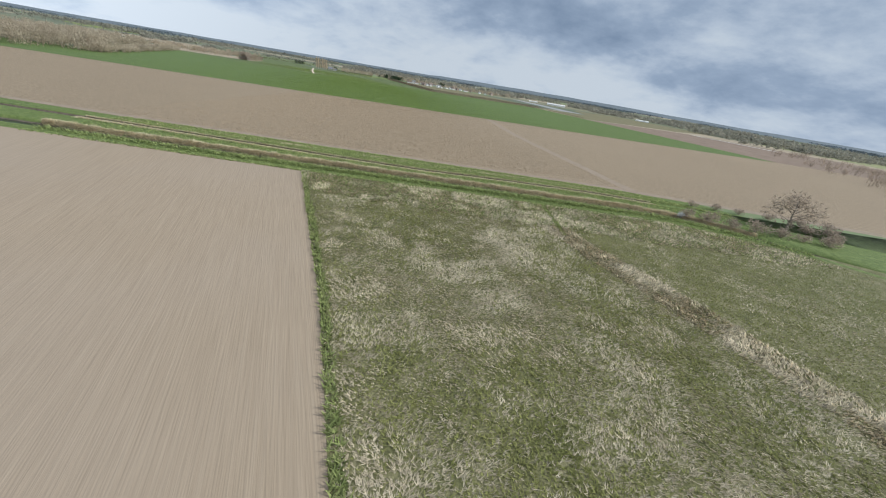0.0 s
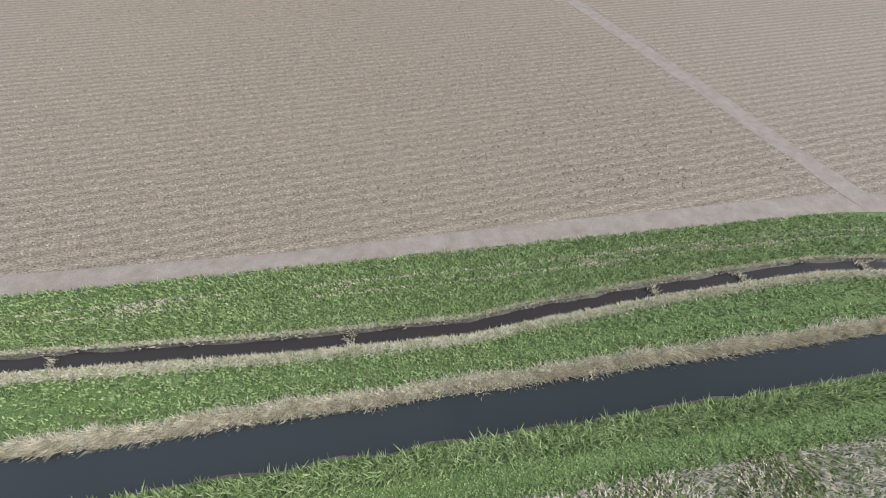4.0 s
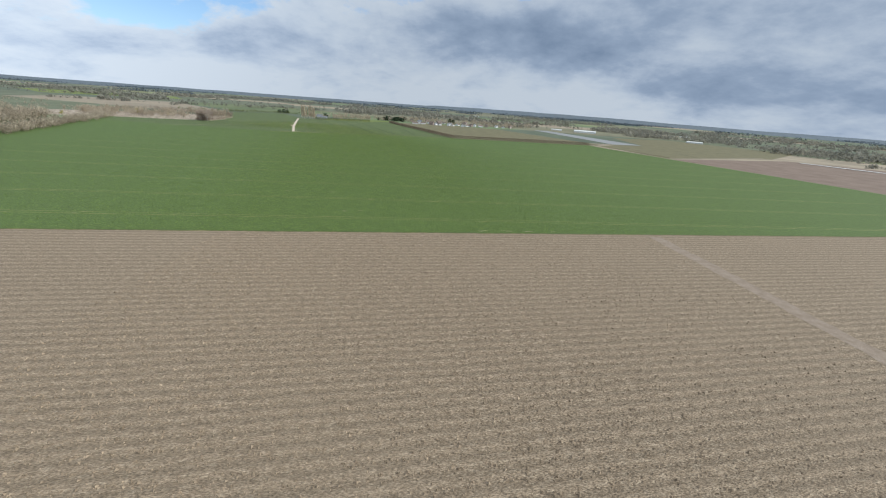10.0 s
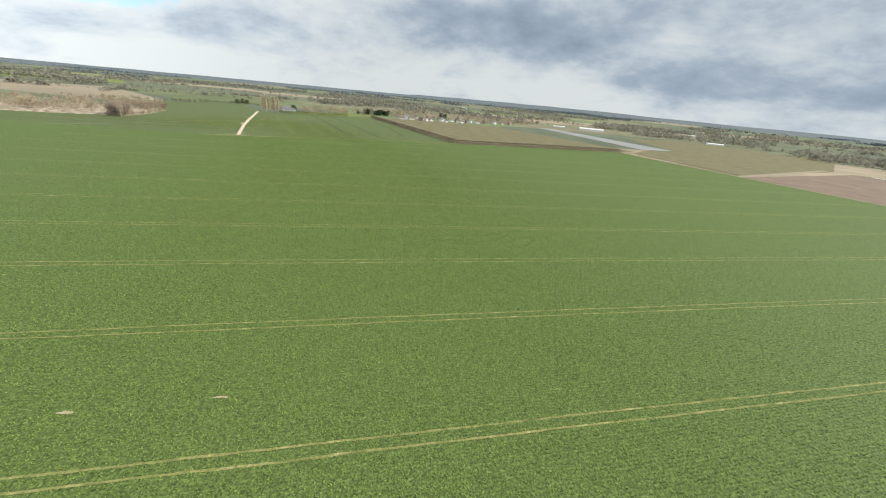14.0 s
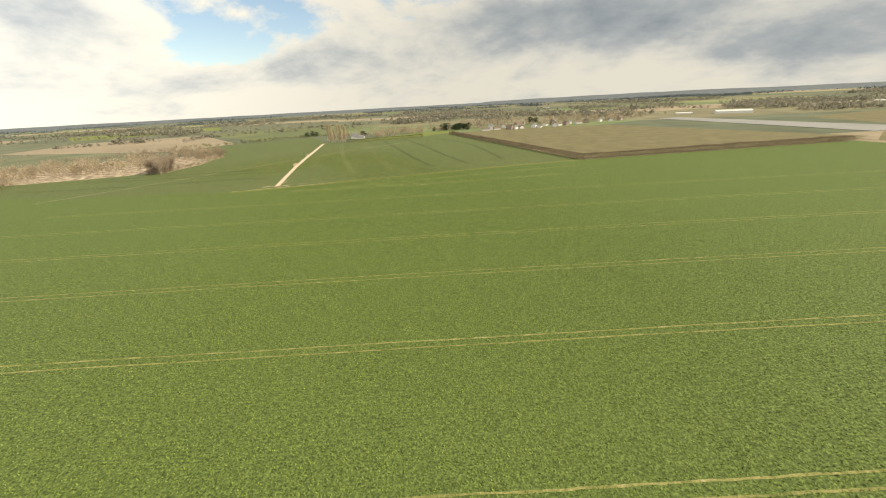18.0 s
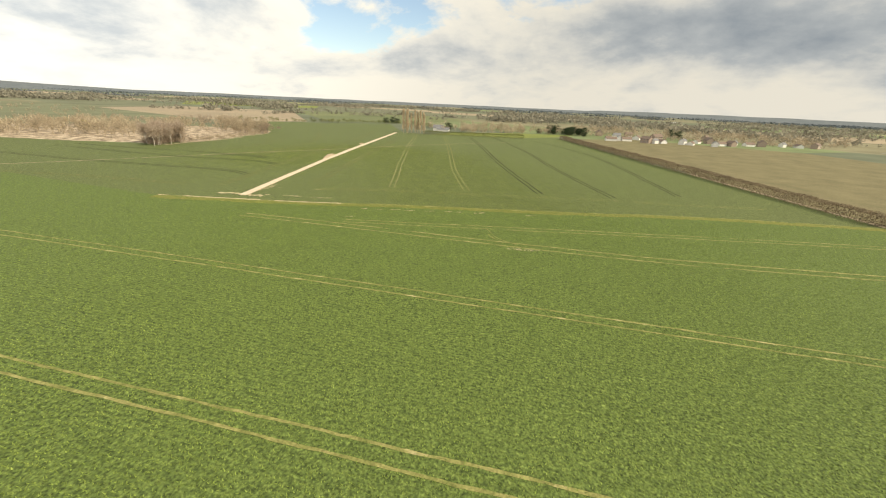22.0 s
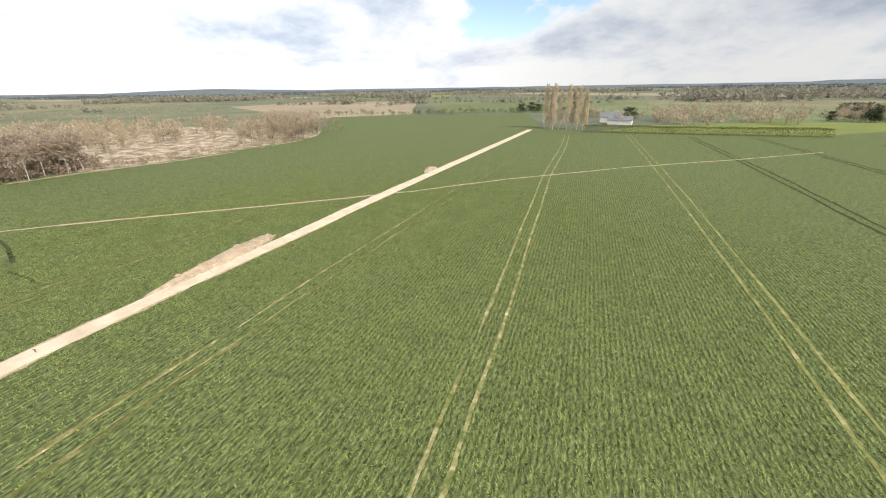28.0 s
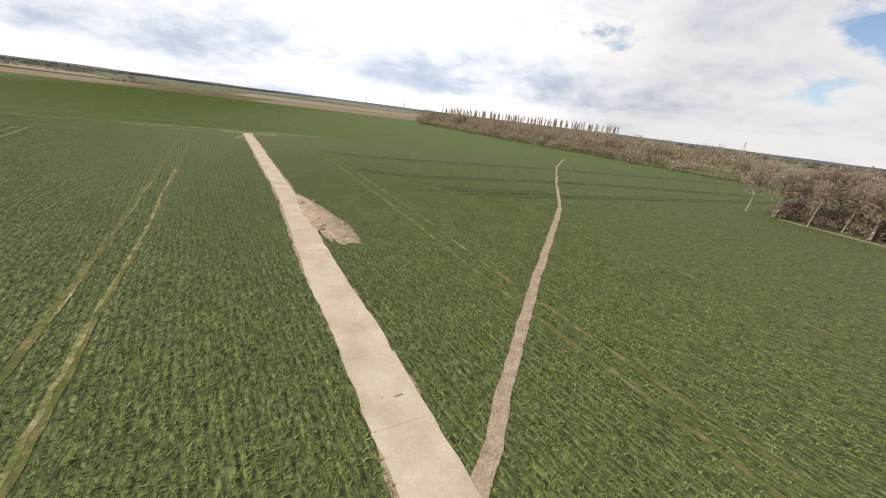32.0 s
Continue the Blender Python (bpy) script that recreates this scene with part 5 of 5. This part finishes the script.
thicket("village_trees", ["tree", "bush"], area_pts([(-120, 950), (130, 1003), (170, 1060), (60, 1120), (-130, 1040)], 130, gw), 9.0, twig_tan, "leafless trees among the village houses", "trees", 0.3, 40)
con = tree("evergreen_tree", "evergreen", 41, 9.0, ever_leaf, bark, "dense dark evergreen tree beyond the paddock", group="evergreens")
con.matrix_basis = pose(-140, 925, 0)
for k in range(22):
    x, y = gw.uniform(-158, -108), gw.uniform(915, 965)
    c = copy_thing(con, pose(x, y, 0, 0, 0, k * 53))
    s = gw.uniform(0.6, 1.0)
    c.scale = (s * 1.7, s * 1.7, s)
for x, y, s in [(-340, 912, 0.8), (-335, 920, 0.9), (-330, 922, 0.75), (-243, 872, 0.9), (-18, 1010, 1.1), (-10, 1000, 1.0)]:
    copy_thing(con, pose(x, y, 0, 0, 0, x * 13)).scale = (s * 1.6, s * 1.6, s)


# ---- houses ----
def box_bm(x0, x1, y0, y1, z0, z1):
    bm = bmesh.new()
    bmesh.ops.create_cube(bm, size=1)
    for v in bm.verts:
        v.co = ((x0 + x1) / 2 + v.co.x * (x1 - x0), (y0 + y1) / 2 + v.co.y * (y1 - y0), (z0 + z1) / 2 + v.co.z * (z1 - z0))
    return bm


def gable_bm(w, d, eave, ridge, over, thick=0.0):
    """Roof over a plan w by d with its ridge along x."""
    bm = bmesh.new()
    e = over
    pts = [(-w / 2 - e, -d / 2 - e, eave - e * 0.5), (w / 2 + e, -d / 2 - e, eave - e * 0.5), (w / 2 + e, 0, ridge), (-w / 2 - e, 0, ridge), (-w / 2 - e, d / 2 + e, eave - e * 0.5), (w / 2 + e, d / 2 + e, eave - e * 0.5)]
    lo = [bm.verts.new((x, y, z)) for x, y, z in pts]
    hi = [bm.verts.new((x, y, z + 0.18)) for x, y, z in pts]
    for a in ((0, 1, 2, 3), (3, 2, 5, 4)):
        bm.faces.new([hi[i] for i in a])
        bm.faces.new([lo[i] for i in reversed(a)])
    for i, j in ((0, 1), (1, 2), (2, 5), (5, 4), (4, 3), (3, 0)):
        bm.faces.new([lo[i], lo[j], hi[j], hi[i]])
    return bm


def house(name, w, d, eave, ridge, wall, roof, label, category="house", windows=3, chimney=True, group="village houses"):
    top = tagged(empty(name), label, category, group)
    bm = bmesh.new()
    prof = [(-d / 2, 0), (d / 2, 0), (d / 2, eave), (0, ridge - 0.02), (-d / 2, eave)]
    ends = [[bm.verts.new((s * w / 2, y, z)) for y, z in prof] for s in (-1, 1)]
    bm.faces.new(ends[0][::-1])
    bm.faces.new(ends[1])
    for i in range(5):
        j = (i + 1) % 5
        bm.faces.new([ends[0][i], ends[0][j], ends[1][j], ends[1][i]])
    bmesh.ops.recalc_face_normals(bm, faces=bm.faces[:])
    part("wall", bm, wall, top)
    part("roof", gable_bm(w, d, eave, ridge, 0.35), roof, top)
    for s in (-1, 1):
        for k in range(windows):
            x = -w / 2 + w * (k + 0.5) / windows
            for z in ([1.0] if eave < 3.5 else [1.0, 3.4]):
                win = part("window", box_bm(x - 0.6, x + 0.6, s * d / 2 - 0.06, s * d / 2 + 0.05, z, z + 1.2), white_wall, top)
                part("pane", box_bm(x - 0.48, x + 0.48, s * d / 2 - 0.04, s * d / 2 + 0.06, z + 0.1, z + 1.1), dark_glass, win)
    if chimney:
        part("chimney", box_bm(-w / 2 + 0.6, -w / 2 + 1.4, -0.4, 0.4, ridge - 0.8, ridge + 1.2), brick_wall, top)
    return top


hA = house("house", 9, 7, 4.8, 7.6, white_wall, slate_roof, "white rendered village house under a grey roof")
hB = house("house", 11, 7.5, 4.6, 7.4, brick_wall, roof_tile, "red brick village house under a tiled roof")
hC = house("bungalow", 13, 8, 2.7, 5.2, white_wall, roof_tile, "low white bungalow under a brown tiled roof", windows=4)
homes = [(-78, 925, 15, hA), (-58, 935, 20, hC), (-40, 938, 200, hB), (-22, 934, 10, hA), (-4, 945, 30, hC), (12, 940, 15, hB), (28, 948, 190, hA), (44, 952, 12, hC), (60, 962, 20, hB), (76, 966, 15, hA), (95, 975, 10, hC), (-90, 960, 60, hB), (-66, 972, 10, hB), (-30, 975, 100, hC), (10, 985, 40, hB), (-120, 985, 30, hC), (112, 985, 12, hB),
         (-88, 896, 10, hC), (-77, 892, 40, hA), (-66, 899, 5, hC), (-56, 895, 70, hB), (-45, 899, 15, hA), (-34, 897, 30, hC), (-23, 903, 8, hA), (-12, 908, 55, hC), (0, 912, 20, hA), (13, 918, 12, hC), (26, 924, 35, hB)]
used = set()
for k, (x, y, a, h) in enumerate(homes):
    small = Matrix.Scale(0.78 + 0.06 * (k % 3), 4)
    turn = a + (k * 53) % 90
    if h.name in used:
        copy_thing(h, pose(x + (k * 7) % 11 - 5, y + (k * 13) % 17 - 4, 0, 0, 0, turn) @ small)
    else:
        h.matrix_basis = pose(x, y, 0, 0, 0, turn) @ small
        used.add(h.name)
thicket("garden_scrub", ["bush", "tree"], line_pts([(-110, 948), (-40, 958), (40, 972), (120, 1000)], 2.6, 5.0, gw), 4.5, twig_tan, "leafless garden shrubs before the village houses", "scrub", 0.3, 47)
farm = house("farmhouse", 10, 6.5, 3.0, 5.6, white_wall, slate_roof, "white farmhouse under a grey slate roof behind the poplars", "house", 4, True, "farm buildings")
farm.matrix_basis = pose(-249, 860, 0, 0, 0, 12)
barn = house("barn", 12, 6, 2.3, 4.0, white_wall, slate_roof, "long low farm building with pale roof", "barn", 3, False, "farm buildings")
barn.matrix_basis = pose(-240, 850, 0, 0, 0, 12)
shed = house("warehouse", 46, 18, 3.4, 5.0, white_wall, white_wall, "large white farm warehouse far across the fields", "warehouse", 0, False, "far sheds")
shed.matrix_basis = pose(288, 1038, 0, 0, 0, -15)
for x, y, a, s in [(235, 1075, -10, 0.5), (470, 930, -20, 0.6), (560, 1500, 10, 0.9), (620, 1200, 0, 0.5), (-420, 1750, 20, 0.5), (120, 1900, 0, 0.6)]:
    copy_thing(shed, pose(x, y, 0, 0, 0, a)).scale = (s, s, s)

# far settlement seen over the western wood
for k in range(34):
    a, d = radians(gw.uniform(100, 118)), gw.uniform(380, 560)
    copy_thing([hA, hC, hA, hB][k % 4], pose(-181 - math.sin(a) * d, 651 + math.cos(a) * d, 0, 0, 0, gw.uniform(0, 180)) @ Matrix.Scale(0.8, 4))

# fleece and plastic over early crops
sheet("crop_cover", [(158, 985), (192, 990), (262, 735), (210, 716)], 0.3, fleece, "long grey-white plastic crop cover beyond the stubble", "crop cover")
sheet("crop_cover", [(398, 624), (404, 626), (474, 534), (466, 530)], 0.5, white_wall, "bright white strip of plastic crop cover", "crop cover")
sheet("pale_strip", [(197, 560), (380, 657), (383, 652), (200, 556)], 0.08, pale_field, "pale straw-coloured strip at the field's edge", "field edge")

# ---- far country: belts of trees, hedges, low hills ----
def fluff(pts, high, g, per=14):
    """Loose crowns for trees over half a mile off."""
    out = []
    n = len(pts)
    h = high * g.uniform(0.6, 1.35, n)
    for k in range(per):
        d = g.normal(0, 1, (n, 3))
        d /= np.linalg.norm(d, axis=1)[:, None]
        c = np.stack([pts[:, 0] + d[:, 0] * h * 0.45, pts[:, 1] + d[:, 1] * h * 0.45, h * (0.5 + d[:, 2] * 0.42)], 1)
        e = g.normal(0, 1, (n, 3, 3)) * (h * 0.24)[:, None, None]
        V = c[:, None, :] + e
        V[:, :, 2] = np.maximum(V[:, :, 2], 0)
        out.append(V.reshape(-1, 3))
    V = np.concatenate(out)
    return V, np.arange(len(V)).reshape(-1, 3)


def far_belts():
    g = np.random.default_rng(91)
    near, far = [], []
    for k in range(820):
        a = g.uniform(0, 2 * np.pi)
        d = 650 + 3900 * g.random() ** 1.0
        cx, cy = -120 + math.sin(a) * d, 500 + math.cos(a) * d
        if -430 < cx < 470 and 60 < cy < 1000 or (cy < 160 and abs(cx) < 420):
            continue
        t = radians(17 + (90 if g.random() < 0.3 else 0) + g.normal(0, 12))
        L = g.uniform(40, 260) * (1 + d / 2500)
        w = 2.5 if g.random() < 0.6 else g.uniform(10, 60) * (1 + d / 2500)
        m = int(L / (5 + d / 400) * (1 + w / 14))
        u, v = g.uniform(-L / 2, L / 2, m), g.normal(0, w / 2, m)
        p = np.stack([cx + u * math.cos(t) - v * math.sin(t), cy + u * math.sin(t) + v * math.cos(t)], 1)
        ok = ~((p[:, 0] > -440) & (p[:, 0] < 480) & (p[:, 1] > -20) & (p[:, 1] < 985))
        if ok.any():
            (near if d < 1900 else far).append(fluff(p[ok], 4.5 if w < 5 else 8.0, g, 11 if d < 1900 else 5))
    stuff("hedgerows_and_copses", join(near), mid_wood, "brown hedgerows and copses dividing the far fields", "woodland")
    stuff("distant_woodland", join(far), hazed_wood, "belts of distant woodland, coloured blue-grey for haze", "woodland")


far_belts()


def hills():
    """Low wooded hills round the horizon, with distance haze in their colour."""
    n = 240
    a = np.linspace(0, 2 * np.pi, n, endpoint=False)
    base = np.array([noise.noise((math.sin(t) * 2.2, math.cos(t) * 2.2, 5)) for t in a])
    fine = np.array([noise.noise((math.sin(t) * 14, math.cos(t) * 14, 9)) for t in a])
    yaw = np.degrees(np.arctan2(-np.sin(a), np.cos(a))) * -1
    west = np.exp(-((np.degrees(a) - 360 + 70) / 6.5) ** 2)
    east = np.exp(-((np.degrees(a) - 17) / 24.0) ** 2)
    top = 20 + 6 * base + 4 * fine + 24 * west + 14 * east
    rings = [(3300, 0.0), (3700, 0.55), (4150, 1.0), (4700, 0.9)]
    V = np.concatenate([np.stack([-100 + np.sin(a) * r, 400 + np.cos(a) * r, top * k - (0.5 if k == 0 else 0)], 1) for r, k in rings])
    i = np.arange(n)
    j = (i + 1) % n
    F = np.concatenate([np.stack([i + k * n, i + (k + 1) * n, j + (k + 1) * n, j + k * n], 1) for k in range(3)])
    tagged(mesh_np("distant_hills", V, F, hazed_wood, smooth=True), "low dark wooded hills along the horizon, haze in their colour", "hills", kind="structure")


hills()
# a long row of poplars and two pylons behind the western wood
for k in range(150):
    u = k / 149
    if gw.random() < 0.92:
        c = copy_thing(pop, pose(-330 - u * 165 + gw.normal(0, 3), 60 + u * 215 + gw.normal(0, 3), 0, 0, 0, k * 61))
        s = gw.uniform(0.9, 1.12)
        c.scale = (s * 0.42, s * 0.42, s)


def pylon():
    top = tagged(empty("pylon"), "grey lattice electricity pylon far behind the woods", "pylon", "pylons")
    legs = []
    for sx, sy in ((-1, -1), (1, -1), (1, 1), (-1, 1)):
        leg = prism((sx * 3.2, sy * 3.2, 0), (sx * 0.6, sy * 0.6, 36), 0.22, 0.14, 4)
        mesh_np("leg", leg[0], leg[1], steel, top)
    br = []
    for k in range(8):
        z0, z1 = 36 * k / 8, 36 * (k + 1) / 8
        r0, r1 = 3.2 - 2.6 * k / 8, 3.2 - 2.6 * (k + 1) / 8
        for a in range(4):
            c0 = [(-1, -1), (1, -1), (1, 1), (-1, 1)][a]
            c1 = [(-1, -1), (1, -1), (1, 1), (-1, 1)][(a + 1) % 4]
            br.append(prism((c0[0] * r0, c0[1] * r0, z0), (c1[0] * r1, c1[1] * r1, z1), 0.09, 0.09, 3))
            br.append(prism((c1[0] * r0, c1[1] * r0, z0), (c0[0] * r1, c0[1] * r1, z1), 0.09, 0.09, 3))
    v, f = join(br)
    mesh_np("bracing", v, f, steel, top)
    for z, w in ((25, 6.5), (30, 8), (35, 5.5)):
        arm = prism((-w, 0, z), (w, 0, z), 0.2, 0.2, 4)
        mesh_np("cross_arm", arm[0], arm[1], steel, top)
    return top


py = pylon()
py.matrix_basis = pose(-330, -880, 0, 0, 0, 30)
for x, y in [(-180, -1000), (-520, -700), (-820, -420), (-1150, -150)]:
    copy_thing(py, pose(x, y, 0, 0, 0, 30))


# ---- heaps beside the track ----
def stone_shape(seed):
    g = np.random.default_rng(seed)
    bm = bmesh.new()
    bmesh.ops.create_icosphere(bm, subdivisions=1, radius=1.0)
    for v in bm.verts:
        v.co *= g.uniform(0.7, 1.2)
        v.co.z *= 0.7
    me = bpy.data.meshes.new("stone")
    bm.to_mesh(me)
    bm.free()
    me.materials.append(path_soil)
    return me


STONES = [stone_shape(k) for k in range(3)]


def heap(name, cx, cy, turn, length, width, high, seed, label):
    g = np.random.default_rng(seed)
    nu, nv = 34, 16
    U, W = np.meshgrid(np.linspace(-1, 1, nu), np.linspace(-1, 1, nv))
    r = np.sqrt(U ** 2 + W ** 2)
    z = np.clip(1 - r ** 1.6, 0, 1) * high * (0.55 + 0.9 * fbm(U * 6 + 20, W * 4 + 20, 2.0, seed)) + 0.03
    z[r > 1.0] = 0.02
    shape = 1 + 0.25 * (fbm(np.arctan2(W, U) * 3 + 9, U * 0, 1.0, seed + 5) - 0.5)
    shape = shape * (1 + 0.35 * (fbm(U * 9 + 40, W * 9 + 40, 2.0, seed + 9) - 0.5))
    taper = 0.3 + 0.7 * (U + 1) / 2
    V = np.stack([(U * shape * length / 2).ravel(), (((W + 1) * taper - 1) * shape * width / 2).ravel(), z.ravel()], 1)
    keep = (r <= 1.12)
    i = np.arange(nv - 1)[:, None] * nu + np.arange(nu - 1)[None, :]
    ok = keep[:-1, :-1] & keep[1:, 1:] & keep[1:, :-1] & keep[:-1, 1:]
    F = np.stack([i, i + 1, i + nu + 1, i + nu], -1)[ok]
    thing = tagged(empty(name, cx, cy, 0.05, turn), label, "heap")
    mesh_np("earth", V, F, path_soil, thing, smooth=True)
    # loose stones, each its own part, on three shared shapes
    for k in range(46):
        a, rr = g.uniform(0, 6.28), math.sqrt(g.random()) * 0.92
        x = math.cos(a) * rr * length / 2
        y = ((math.sin(a) * rr + 1) * (0.3 + 0.35 * (math.cos(a) * rr + 1)) - 1) * width / 2
        s = min(0.5, max(0.08, float(g.gamma(2.2, 0.09))))
        st = bpy.data.objects.new("stone", STONES[k % 3])
        scene.collection.objects.link(st)
        st.parent = thing
        st.matrix_basis = pose(x, y, max(0, 1 - rr ** 1.6) * high * 0.75, g.uniform(-20, 20), g.uniform(-20, 20), g.uniform(0, 360)) @ Matrix.Scale(s, 4)
    return thing


heap("spoil_heap", -217.3, 641.0, 109, 18.0, 4.6, 0.5, 3, "low heap of bare earth and rubble beside the concrete track")
heap("spoil_heap", -235.9, 697.8, 108, 8.0, 3.6, 0.45, 8, "small bare earth heap on the track's verge")
